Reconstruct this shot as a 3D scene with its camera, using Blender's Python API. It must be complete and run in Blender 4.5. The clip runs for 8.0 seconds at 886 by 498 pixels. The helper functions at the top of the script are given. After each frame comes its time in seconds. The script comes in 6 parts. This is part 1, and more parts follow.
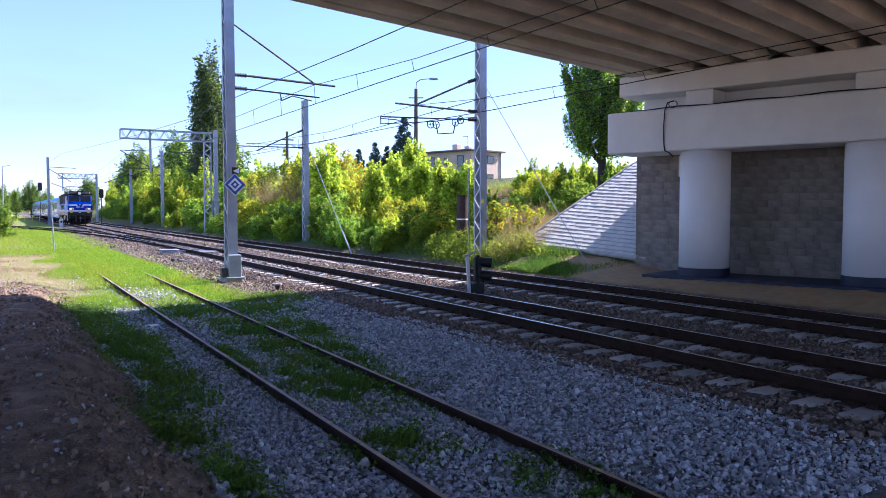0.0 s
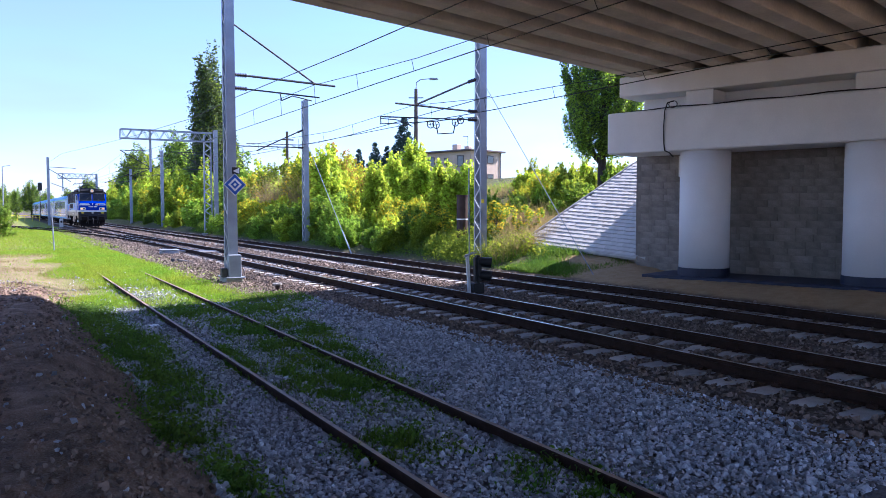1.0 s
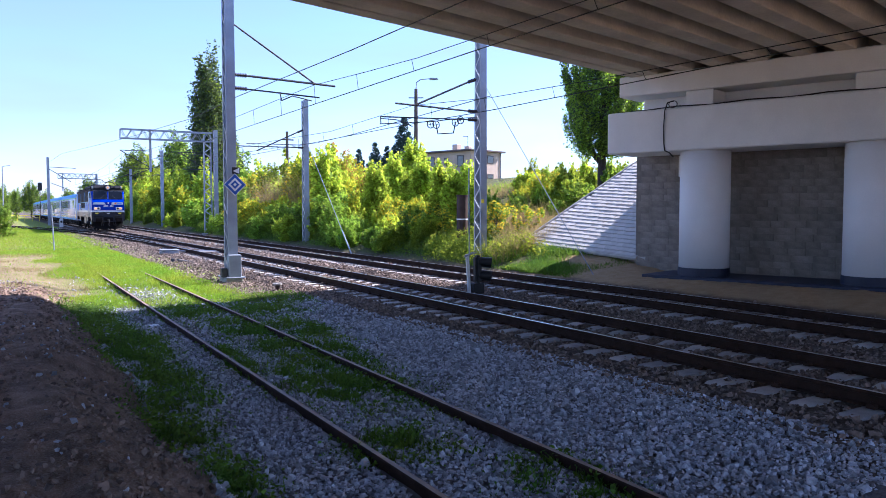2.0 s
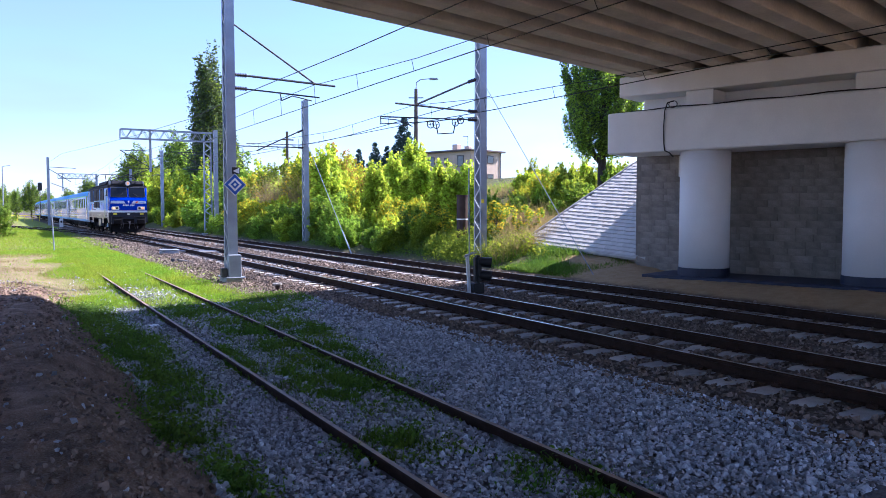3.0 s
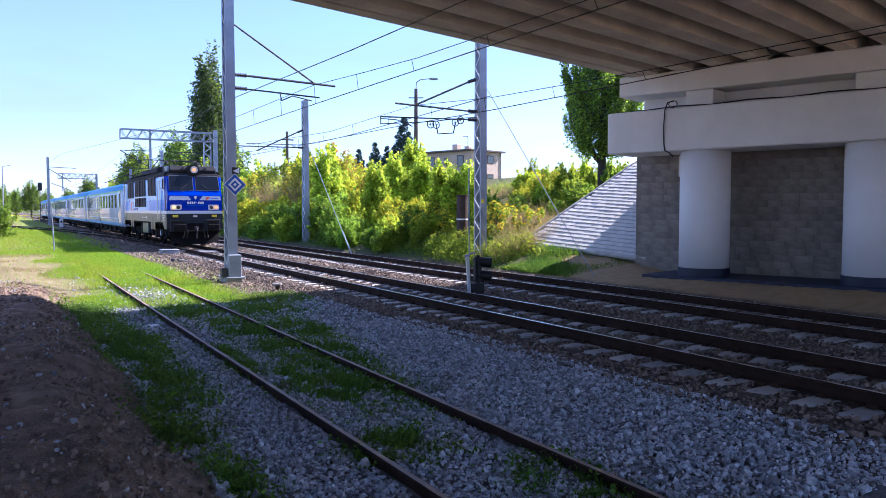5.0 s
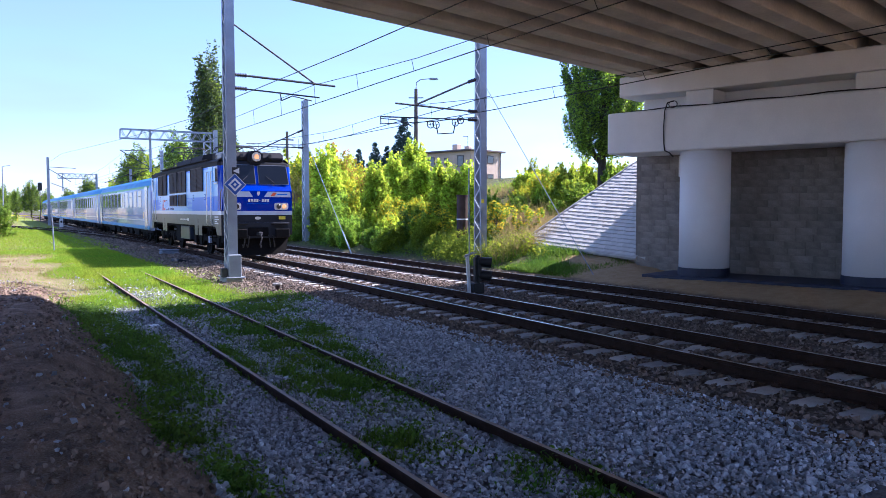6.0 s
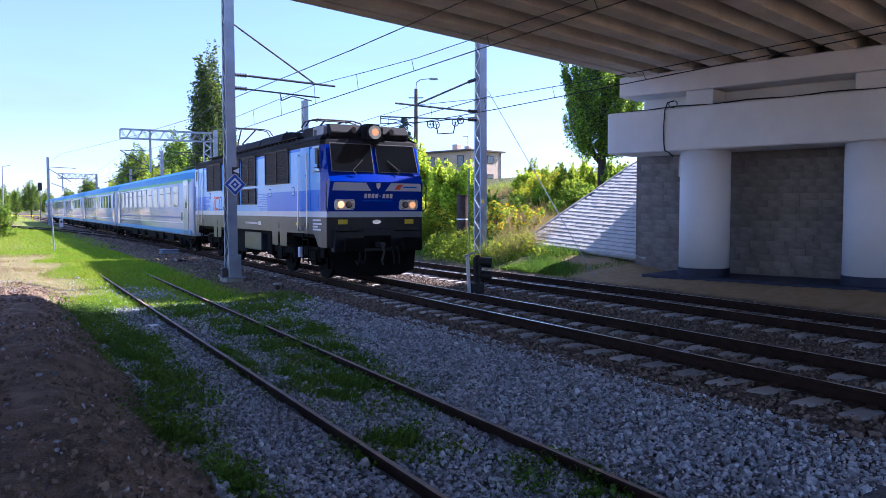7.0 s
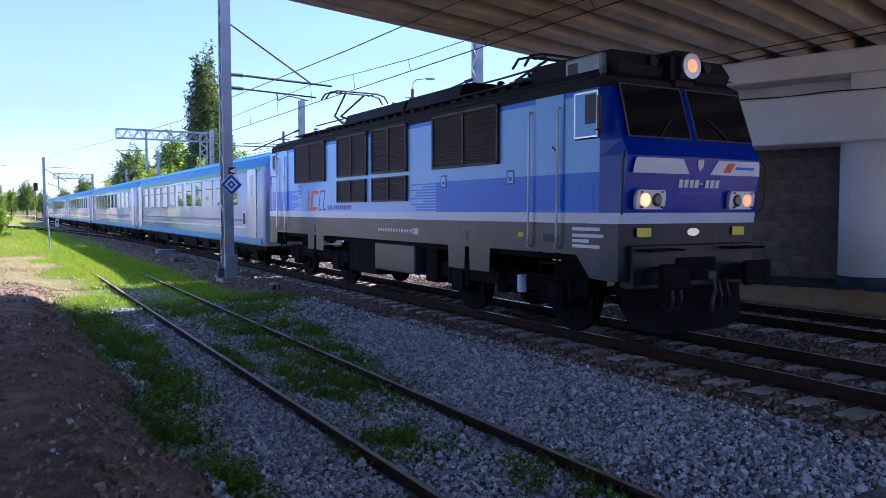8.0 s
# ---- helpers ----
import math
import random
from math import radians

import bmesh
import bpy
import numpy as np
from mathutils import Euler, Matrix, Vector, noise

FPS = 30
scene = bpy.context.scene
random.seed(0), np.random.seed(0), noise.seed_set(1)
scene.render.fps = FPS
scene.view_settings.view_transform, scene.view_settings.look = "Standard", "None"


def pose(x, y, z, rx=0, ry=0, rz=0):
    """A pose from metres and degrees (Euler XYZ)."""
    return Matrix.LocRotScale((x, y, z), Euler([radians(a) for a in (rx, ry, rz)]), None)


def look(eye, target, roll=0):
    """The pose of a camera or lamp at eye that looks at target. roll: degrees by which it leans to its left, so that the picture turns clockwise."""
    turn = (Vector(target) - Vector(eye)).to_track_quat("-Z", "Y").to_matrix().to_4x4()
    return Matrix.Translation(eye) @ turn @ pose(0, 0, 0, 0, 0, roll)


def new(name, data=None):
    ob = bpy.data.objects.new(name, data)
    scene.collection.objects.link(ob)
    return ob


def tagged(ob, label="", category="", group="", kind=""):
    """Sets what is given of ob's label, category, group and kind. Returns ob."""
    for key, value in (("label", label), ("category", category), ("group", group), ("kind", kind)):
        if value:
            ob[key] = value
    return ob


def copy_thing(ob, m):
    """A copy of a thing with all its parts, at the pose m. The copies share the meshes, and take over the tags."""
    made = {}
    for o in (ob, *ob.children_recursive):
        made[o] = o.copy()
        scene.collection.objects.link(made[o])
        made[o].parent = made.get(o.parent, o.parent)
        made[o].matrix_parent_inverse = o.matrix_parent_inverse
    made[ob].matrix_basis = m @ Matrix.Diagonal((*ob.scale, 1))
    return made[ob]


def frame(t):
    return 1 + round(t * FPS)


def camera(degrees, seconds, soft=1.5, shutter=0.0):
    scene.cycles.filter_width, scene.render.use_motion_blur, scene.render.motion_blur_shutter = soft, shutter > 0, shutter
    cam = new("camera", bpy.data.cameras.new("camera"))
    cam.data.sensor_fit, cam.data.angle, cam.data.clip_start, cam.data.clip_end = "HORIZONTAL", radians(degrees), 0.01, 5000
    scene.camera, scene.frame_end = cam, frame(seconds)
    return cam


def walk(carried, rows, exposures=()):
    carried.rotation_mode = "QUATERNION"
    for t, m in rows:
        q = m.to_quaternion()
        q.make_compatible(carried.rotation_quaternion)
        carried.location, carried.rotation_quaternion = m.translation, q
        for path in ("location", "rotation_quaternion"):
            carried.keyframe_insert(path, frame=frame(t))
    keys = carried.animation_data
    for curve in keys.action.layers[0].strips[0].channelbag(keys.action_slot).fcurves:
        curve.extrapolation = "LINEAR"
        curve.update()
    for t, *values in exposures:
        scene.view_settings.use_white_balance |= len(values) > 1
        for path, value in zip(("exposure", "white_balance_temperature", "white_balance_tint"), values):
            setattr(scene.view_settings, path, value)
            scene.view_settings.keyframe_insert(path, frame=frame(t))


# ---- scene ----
cam = camera(60.29, 8.0, soft=0.5)

# World: y runs along the main tracks, x across them, z = 0 is the top of the main rails.
EYE = (0.0, 0.0, 2.01)


def aim(turn):
    return pose(EYE[0], EYE[1], EYE[2], 90 - 2.926, 0, -30.145 - turn)


walk(cam, [(0.0, aim(0)), (7.9, aim(0)), (8.0, aim(0.25))], exposures=[(0.0, 1.55, 4950, 27), (8.0, 1.55, 4950, 27)])

# ---- light ----
SUN_FROM = Vector((1.10, -0.01, 1.0)).normalized()
world = bpy.data.worlds.new("sky")
scene.world = world
world.use_nodes = True
wn = world.node_tree.nodes
sky = wn.new("ShaderNodeTexSky")
sky.sky_type = "NISHITA"
sky.sun_disc = False
sky.sun_elevation = math.asin(SUN_FROM.z)
sky.sun_rotation = math.atan2(SUN_FROM.x, SUN_FROM.y)
sky.dust_density = 0.4
sky.ozone_density = 2.0
wn["Background"].inputs[1].default_value = 0.09
# thin high haze over the clear sky
haze_tc = wn.new("ShaderNodeTexCoord")
haze_map = wn.new("ShaderNodeMapping")
haze_map.inputs["Scale"].default_value = (1.0, 1.6, 5.0)
haze_noise = wn.new("ShaderNodeTexNoise")
haze_noise.inputs["Scale"].default_value, haze_noise.inputs["Detail"].default_value = 2.2, 6
haze_range = wn.new("ShaderNodeMapRange")
haze_range.inputs[1].default_value, haze_range.inputs[2].default_value = 0.38, 0.68
haze_range.inputs[3].default_value, haze_range.inputs[4].default_value = 0.18, 0.52
haze_mix = wn.new("ShaderNodeMix")
haze_mix.data_type = "RGBA"
haze_mix.inputs[7].default_value = (2.35, 2.5, 3.05, 1)
wl = world.node_tree.links
wl.new(haze_tc.outputs["Generated"], haze_map.inputs[0])
wl.new(haze_map.outputs[0], haze_noise.inputs["Vector"])
wl.new(haze_noise.outputs["Fac"], haze_range.inputs[0])
wl.new(haze_range.outputs[0], haze_mix.inputs[0])
wl.new(sky.outputs[0], haze_mix.inputs[6])
wl.new(haze_mix.outputs[2], wn["Background"].inputs[0])
sun = new("sun", bpy.data.lights.new("sun", "SUN"))
sun.data.energy = 5.0
sun.data.angle = radians(0.53)
sun.data.color = (1.0, 0.84, 0.62)
sun.matrix_world = look(SUN_FROM * 50, (0, 0, 0))

# ---- materials ----


def mat(name, base, rough=0.7, metal=0.0, var=0.25, scale=6.0, fine=60.0, bump=0.15, alt=None, island=0.0, objrand=0.0, trans=0.0, spec=0.5, coat=0.0, stretch=(1, 1, 1), through_tint=(1.0, 1.0, 1.0)):
    """A surface with stains at two scales, fine relief, and a shift of tone from piece to piece."""
    m = bpy.data.materials.new(name)
    m.use_nodes = True
    n, l = m.node_tree.nodes, m.node_tree.links
    p = n["Principled BSDF"]
    tc = n.new("ShaderNodeTexCoord")
    mp = n.new("ShaderNodeMapping")
    mp.inputs["Scale"].default_value = stretch
    l.new(tc.outputs["Object"], mp.inputs[0])
    big, small = n.new("ShaderNodeTexNoise"), n.new("ShaderNodeTexNoise")
    big.inputs["Scale"].default_value, big.inputs["Detail"].default_value = scale, 5
    small.inputs["Scale"].default_value, small.inputs["Detail"].default_value = fine, 3
    for q in (big, small):
        l.new(mp.outputs[0], q.inputs["Vector"])
    alt = alt or tuple(c * 0.45 for c in base)
    ramp = n.new("ShaderNodeValToRGB")
    ramp.color_ramp.elements[0].position, ramp.color_ramp.elements[1].position = 0.35, 0.68
    ramp.color_ramp.elements[0].color = (*[b + (a - b) * min(1, var * 2) for a, b in zip(alt, base)], 1)
    ramp.color_ramp.elements[1].color = (*base, 1)
    l.new(big.outputs["Fac"], ramp.inputs[0])
    mul = n.new("ShaderNodeMath")
    mul.operation = "MULTIPLY_ADD"
    mul.inputs[1].default_value, mul.inputs[2].default_value = var * 1.4, 1 - var * 0.7
    l.new(small.outputs["Fac"], mul.inputs[0])
    hsv = n.new("ShaderNodeHueSaturation")
    l.new(ramp.outputs[0], hsv.inputs["Color"])
    last = mul.outputs[0]
    for amount, node, socket in ((island, "ShaderNodeNewGeometry", "Random Per Island"), (objrand, "ShaderNodeObjectInfo", "Random")):
        if amount:
            src = n.new(node)
            k = n.new("ShaderNodeMath")
            k.operation = "MULTIPLY_ADD"
            k.inputs[1].default_value, k.inputs[2].default_value = amount, 1 - amount / 2
            l.new(src.outputs[socket], k.inputs[0])
            j = n.new("ShaderNodeMath")
            j.operation = "MULTIPLY"
            l.new(last, j.inputs[0])
            l.new(k.outputs[0], j.inputs[1])
            last = j.outputs[0]
    l.new(last, hsv.inputs["Value"])
    l.new(hsv.outputs[0], p.inputs["Base Color"])
    p.inputs["Roughness"].default_value, p.inputs["Metallic"].default_value = rough, metal
    p.inputs["Specular IOR Level"].default_value = spec
    p.inputs["Coat Weight"].default_value = coat
    p.inputs["Coat Roughness"].default_value = 0.08
    if bump:
        bp = n.new("ShaderNodeBump")
        bp.inputs["Strength"].default_value, bp.inputs["Distance"].default_value = bump, 0.02
        l.new(small.outputs["Fac"], bp.inputs["Height"])
        l.new(bp.outputs[0], p.inputs["Normal"])
    if trans:
        tr = n.new("ShaderNodeBsdfTranslucent")
        tint = n.new("ShaderNodeMix")
        tint.data_type, tint.blend_type = "RGBA", "MULTIPLY"
        tint.inputs[0].default_value = 1.0
        tint.inputs[7].default_value = (*through_tint, 1)
        l.new(hsv.outputs[0], tint.inputs[6])
        l.new(tint.outputs[2], tr.inputs[0])
        mx = n.new("ShaderNodeMixShader")
        mx.inputs[0].default_value = trans
        l.new(p.outputs[0], mx.inputs[1])
        l.new(tr.outputs[0], mx.inputs[2])
        l.new(mx.outputs[0], n["Material Output"].inputs[0])
    return m


def glow(name, colour, strength):
    m = bpy.data.materials.new(name)
    m.use_nodes = True
    p = m.node_tree.nodes["Principled BSDF"]
    p.inputs["Base Color"].default_value = (*colour, 1)
    p.inputs["Emission Color"].default_value = (*colour, 1)
    p.inputs["Emission Strength"].default_value = strength
    return m


def glass(name, tint, rough=0.05):
    m = bpy.data.materials.new(name)
    m.use_nodes = True
    p = m.node_tree.nodes["Principled BSDF"]
    p.inputs["Base Color"].default_value = (*tint, 1)
    p.inputs["Roughness"].default_value = rough
    p.inputs["Metallic"].default_value = 0.0
    p.inputs["Specular IOR Level"].default_value = 0.6
    p.inputs["Coat Weight"].default_value = 0.5
    return m


STONE = mat("ballast_grey", (0.50, 0.515, 0.54), 0.85, var=0.3, scale=14, fine=90, bump=0.3, island=1.1, objrand=0.2)
STONE_BROWN = mat("ballast_rusty", (0.28, 0.215, 0.165), 0.9, var=0.35, scale=14, fine=90, bump=0.3, island=1.0)
SLEEPER = mat("concrete_sleeper", (0.46, 0.44, 0.40), 0.85, var=0.3, scale=3, fine=50, bump=0.2, objrand=0.35)
RAIL_SIDE = mat("rusty_rail", (0.05, 0.030, 0.021), 0.9, var=0.35, scale=5, fine=60, bump=0.2, spec=0.12)
RAIL_TOP = mat("worn_rail_head", (0.55, 0.54, 0.53), 0.28, metal=1.0, var=0.12, scale=3, fine=40, bump=0.03, stretch=(8, 0.3, 1))
RAIL_RUST_TOP = mat("dull_rail_head", (0.36, 0.26, 0.18), 0.6, metal=0.2, var=0.3, scale=5, fine=50, bump=0.1)
CONCRETE = mat("painted_concrete", (0.84, 0.83, 0.80), 0.8, var=0.10, scale=0.9, fine=30, bump=0.06)
SOFFIT = mat("bare_beam_concrete", (0.70, 0.63, 0.51), 0.9, var=0.25, scale=0.9, fine=14, bump=0.1)
FASCIA = mat("grey_deck_concrete", (0.5, 0.48, 0.45), 0.9, var=0.2, scale=1.2, fine=18, bump=0.1)
COLUMN = mat("white_column_paint", (0.86, 0.86, 0.86), 0.65, var=0.06, scale=1.0, fine=30, bump=0.03)
TAR = mat("dark_blue_tar_coat", (0.018, 0.022, 0.05), 0.55, var=0.25, scale=3, fine=30, bump=0.08)
BLOCK = mat("split_grey_block", (0.27, 0.24, 0.205), 0.95, var=0.3, scale=4, fine=30, bump=0.18, objrand=0.3, island=0.3)
MORTAR = mat("grey_mortar", (0.24, 0.215, 0.185), 0.95, var=0.2, bump=0.2)
PAVER = mat("pale_slope_paver", (0.62, 0.60, 0.55), 0.9, var=0.15, scale=3, fine=40, bump=0.2, objrand=0.18, island=0.18)
GALV = mat("galvanised_steel", (0.34, 0.38, 0.44), 0.55, metal=0.35, var=0.22, scale=1.6, fine=30, bump=0.05)
GALV_PALE = mat("galvanised_bar", (0.62, 0.65, 0.68), 0.5, metal=0.3, var=0.15, bump=0.03)
CLOD = mat("earth_clod", (0.29, 0.21, 0.155), 0.95, var=0.35, scale=12, fine=80, bump=0.4, island=0.9)
STEEL_DARK = mat("dark_steel", (0.07, 0.07, 0.075), 0.6, metal=0.5, var=0.25, bump=0.1)
WIRE = mat("copper_wire_dark", (0.045, 0.045, 0.045), 0.5, metal=0.6, var=0.1, bump=0)
INSUL = mat("brown_insulator", (0.05, 0.035, 0.03), 0.25, var=0.1, bump=0)
WHITE = mat("white_enamel", (0.78, 0.79, 0.80), 0.4, var=0.08, bump=0.02)
SIGN_BLUE = mat("sign_blue", (0.02, 0.09, 0.42), 0.4, var=0.08, bump=0.02)
BLACK = mat("black_paint", (0.012, 0.012, 0.013), 0.5, var=0.15, bump=0.03)
BROWNPIPE = mat("brown_pipe", (0.06, 0.032, 0.024), 0.7, var=0.3, bump=0.1)
WOODPOLE = mat("weathered_pole", (0.14, 0.115, 0.09), 0.9, var=0.3, scale=4, fine=40, bump=0.2)
PLASTER = mat("beige_plaster", (0.62, 0.49, 0.36), 0.9, var=0.12, scale=1, fine=20, bump=0.1)
ROOF = mat("roof_felt", (0.16, 0.13, 0.12), 0.9, var=0.2, bump=0.1)
WINDSCREEN = glass("dark_windscreen", (0.008, 0.010, 0.014), 0.06)
WINDSCREEN.node_tree.nodes["Principled BSDF"].inputs["Specular IOR Level"].default_value = 0.35
WINDSCREEN.node_tree.nodes["Principled BSDF"].inputs["Coat Weight"].default_value = 0.0
PANE = glass("dark_pane", (0.03, 0.035, 0.04))
# Darker green for the siding weeds, with the bridge's shade in the colour.
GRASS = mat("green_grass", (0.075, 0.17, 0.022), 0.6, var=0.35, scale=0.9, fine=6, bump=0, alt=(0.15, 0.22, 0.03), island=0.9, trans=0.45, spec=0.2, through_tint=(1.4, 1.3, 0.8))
GRASS_DRY = mat("dry_grass", (0.38, 0.31, 0.15), 0.8, var=0.3, scale=1, fine=8, bump=0, island=0.5, trans=0.4, spec=0.2, through_tint=(1.4, 1.3, 1.0))
LEAF = mat("bush_leaf", (0.165, 0.26, 0.045), 0.5, var=0.35, scale=0.8, fine=5, bump=0, alt=(0.09, 0.18, 0.03), island=0.9, objrand=0.6, trans=0.58, spec=0.25, through_tint=(2.6, 2.2, 0.9))
LEAF_YELLOW = mat("goldenrod_bloom", (0.80, 0.62, 0.02), 0.7, var=0.1, scale=2, fine=9, bump=0, alt=(0.66, 0.52, 0.02), island=0.3, trans=0.5, spec=0.2, through_tint=(1.15, 1.1, 0.8))
# Brighter, yellower copy of the grass; sunlight is put into its colour.
GRASS_SUNLIT = mat("sunlit_grass", (0.16, 0.32, 0.02), 0.6, var=0.35, scale=0.5, fine=6, bump=0, alt=(0.28, 0.33, 0.035), island=0.7, trans=0.5, spec=0.2, through_tint=(1.7, 1.5, 0.8))
LEAF_LIME = mat("light_leaf", (0.26, 0.35, 0.04), 0.55, var=0.35, scale=0.9, fine=5, bump=0, alt=(0.17, 0.29, 0.03), island=0.9, objrand=0.6, trans=0.6, spec=0.25, through_tint=(2.5, 2.0, 0.9))
LEAF_DARK = mat("poplar_leaf", (0.10, 0.15, 0.065), 0.5, var=0.3, scale=0.5, fine=5, bump=0, island=0.8, trans=0.35, spec=0.3, through_tint=(1.5, 1.4, 0.8))
NEEDLE = mat("spruce_needle", (0.08, 0.135, 0.11), 0.6, var=0.3, scale=0.5, fine=6, bump=0, island=0.6, spec=0.2)
RUSSET = mat("russet_leaf", (0.46, 0.27, 0.08), 0.7, var=0.3, scale=0.7, fine=6, bump=0, island=0.6, trans=0.45, spec=0.2, through_tint=(1.5, 1.4, 1.0))
BARK = mat("grey_bark", (0.085, 0.065, 0.05), 0.95, var=0.35, scale=5, fine=30, bump=0.5)
LOCO_NAVY = mat("loco_navy", (0.0, 0.030, 0.42), 0.26, var=0.10, scale=0.8, fine=25, bump=0.01, coat=0.25, spec=0.2)
LOCO_SKY = mat("loco_light_blue", (0.19, 0.47, 0.98), 0.32, var=0.08, scale=0.7, fine=25, bump=0.01, coat=0.5, spec=0.3)
LOCO_MID = mat("loco_mid_blue", (0.0, 0.165, 0.85), 0.3, var=0.08, scale=0.7, fine=25, bump=0.01, coat=0.25, spec=0.2)
LOCO_WHITE = mat("loco_white_stripe", (0.62, 0.70, 0.86), 0.35, var=0.08, scale=1, fine=25, bump=0.01, coat=0.5, spec=0.3)
# Blotches paint both dirt and the mottled reflections on the skirt.
LOCO_GREY = mat("loco_dirty_sheen_grey", (0.04, 0.062, 0.105), 0.32, var=0.4, scale=1.6, fine=20, bump=0.02, alt=(0.03, 0.037, 0.05), coat=0.12, spec=0.35)
LOCO_ROOF = mat("loco_roof_grey", (0.028, 0.029, 0.034), 0.75, spec=0.2, var=0.35, scale=1.5, fine=20, bump=0.08)
# Skirt grey darkened for the front, with its shade put into the colour.
LOCO_FRONT_SHADE = mat("loco_shaded_front", (0.022, 0.025, 0.034), 0.4, spec=0.25, var=0.3, scale=2, fine=20, bump=0.03)
FRAME = mat("window_rubber", (0.16, 0.17, 0.19), 0.4, metal=0.4, var=0.1, bump=0)
UNDER = mat("underframe_grime", (0.011, 0.010, 0.010), 0.85, spec=0.12, var=0.4, scale=3, fine=30, bump=0.2)
LOUVRE = mat("brown_louvre", (0.055, 0.038, 0.030), 0.6, var=0.3, scale=2, fine=30, bump=0.05)
COACH_PALE = mat("coach_pale_blue", (0.44, 0.51, 0.68), 0.24, var=0.07, scale=0.5, fine=20, bump=0.004, coat=0.6)
COACH_ROOF = mat("coach_sky_roof", (0.11, 0.36, 0.66), 0.5, var=0.14, scale=0.8, fine=20, bump=0.02)
COACH_BLUE = mat("coach_blue_band", (0.05, 0.13, 0.42), 0.35, var=0.1, bump=0.01)
COACH_GREEN = mat("coach_green_band", (0.10, 0.42, 0.06), 0.4, var=0.1, bump=0.01)
COACH_WIN = glass("coach_window", (0.05, 0.06, 0.06), 0.03)
YELLOW = mat("yellow_label", (0.75, 0.62, 0.03), 0.5, var=0.1, bump=0.01)
RED = mat("red_mark", (0.75, 0.12, 0.05), 0.5, var=0.1, bump=0.01)
LAMP_WARM = glow("warm_headlamp", (1.0, 0.44, 0.15), 0.3)
LAMP_BRIGHT = glow("bright_headlamp", (1.0, 0.46, 0.17), 0.6)
LAMP_DIM = glow("dim_headlamp", (1.0, 0.62, 0.4), 0.9)
CHROME = mat("bright_rim", (0.7, 0.7, 0.68), 0.3, metal=0.8, var=0.1, bump=0.0)

# ---- mesh helpers ----


def part(name, bm, material, parent=None, label="", smooth=False):
    me = bpy.data.meshes.new(name)
    bm.to_mesh(me)
    bm.free()
    if smooth:
        me.polygons.foreach_set("use_smooth", [True] * len(me.polygons))
    if material:
        me.materials.append(material)
    ob = new(name, me)
    ob.parent = parent
    if label:
        ob["label"] = label
    return ob


def empty(name, m=None):
    ob = new(name)
    if m is not None:
        ob.matrix_basis = m
    return ob


def box(bm, x0, x1, y0, y1, z0, z1, m=None):
    vs = [bm.verts.new(p) for p in ((x0, y0, z0), (x1, y0, z0), (x1, y1, z0), (x0, y1, z0), (x0, y0, z1), (x1, y0, z1), (x1, y1, z1), (x0, y1, z1))]
    for f in ((3, 2, 1, 0), (4, 5, 6, 7), (0, 1, 5, 4), (1, 2, 6, 5), (2, 3, 7, 6), (3, 0, 4, 7)):
        bm.faces.new([vs[i] for i in f])
    if m is not None:
        bmesh.ops.transform(bm, matrix=m, verts=vs)
    return bm


def bevelled(bm, width, segments=1):
    bmesh.ops.bevel(bm, geom=bm.edges[:], offset=width, segments=segments, affect="EDGES", clamp_overlap=True)
    return bm


def rod(bm, a, b, r, r2=None, seg=8):
    a, b = Vector(a), Vector(b)
    r2 = r if r2 is None else r2
    q = (b - a).to_track_quat("Z", "Y")
    rings = []
    for p, rr in ((a, r), (b, r2)):
        rings.append([bm.verts.new(p + q @ Vector((rr * math.cos(2 * math.pi * i / seg), rr * math.sin(2 * math.pi * i / seg), 0))) for i in range(seg)])
    for i in range(seg):
        bm.faces.new((rings[0][i], rings[0][(i + 1) % seg], rings[1][(i + 1) % seg], rings[1][i]))
    bm.faces.new(rings[0][::-1])
    bm.faces.new(rings[1])
    return bm


def sweep(bm, points, r, seg=6):
    for a, b in zip(points[:-1], points[1:]):
        rod(bm, a, b, r, seg=seg)
    return bm


def prism(bm, outline, place, depth):
    """Extrudes a closed outline; place(u, v, w) gives the point at depth w."""
    front = [bm.verts.new(place(u, v, 0)) for u, v in outline]
    back = [bm.verts.new(place(u, v, depth)) for u, v in outline]
    bm.faces.new(front)
    bm.faces.new(back[::-1])
    for i in range(len(outline)):
        j = (i + 1) % len(outline)
        bm.faces.new((front[j], front[i], back[i], back[j]))
    bmesh.ops.recalc_face_normals(bm, faces=bm.faces[:])
    return bm


def joined(name, verts, faces, material, parent=None, kind="", label="", category=""):
    me = bpy.data.meshes.new(name)
    verts = np.asarray(verts, dtype=np.float32)
    faces = np.asarray(faces, dtype=np.int32)
    n, k = faces.shape
    me.vertices.add(len(verts))
    me.vertices.foreach_set("co", verts.ravel())
    me.loops.add(n * k)
    me.loops.foreach_set("vertex_index", faces.ravel())
    me.polygons.add(n)
    me.polygons.foreach_set("loop_start", np.arange(0, n * k, k, dtype=np.int32))
    me.update(calc_edges=True)
    me.polygons.foreach_set("use_smooth", [False] * n)
    me.materials.append(material)
    ob = new(name, me)
    ob.parent = parent
    return tagged(ob, label, category, "", kind)


def B():
    return bmesh.new()

# ---- ground ----
M1, M2 = 9.10, 13.28          # centre lines of the two main tracks
S_L, S_R = 2.90, 4.34         # rails of the overgrown siding


def lerp(a, b, t):
    return a + (b - a) * np.clip(t, 0, 1)


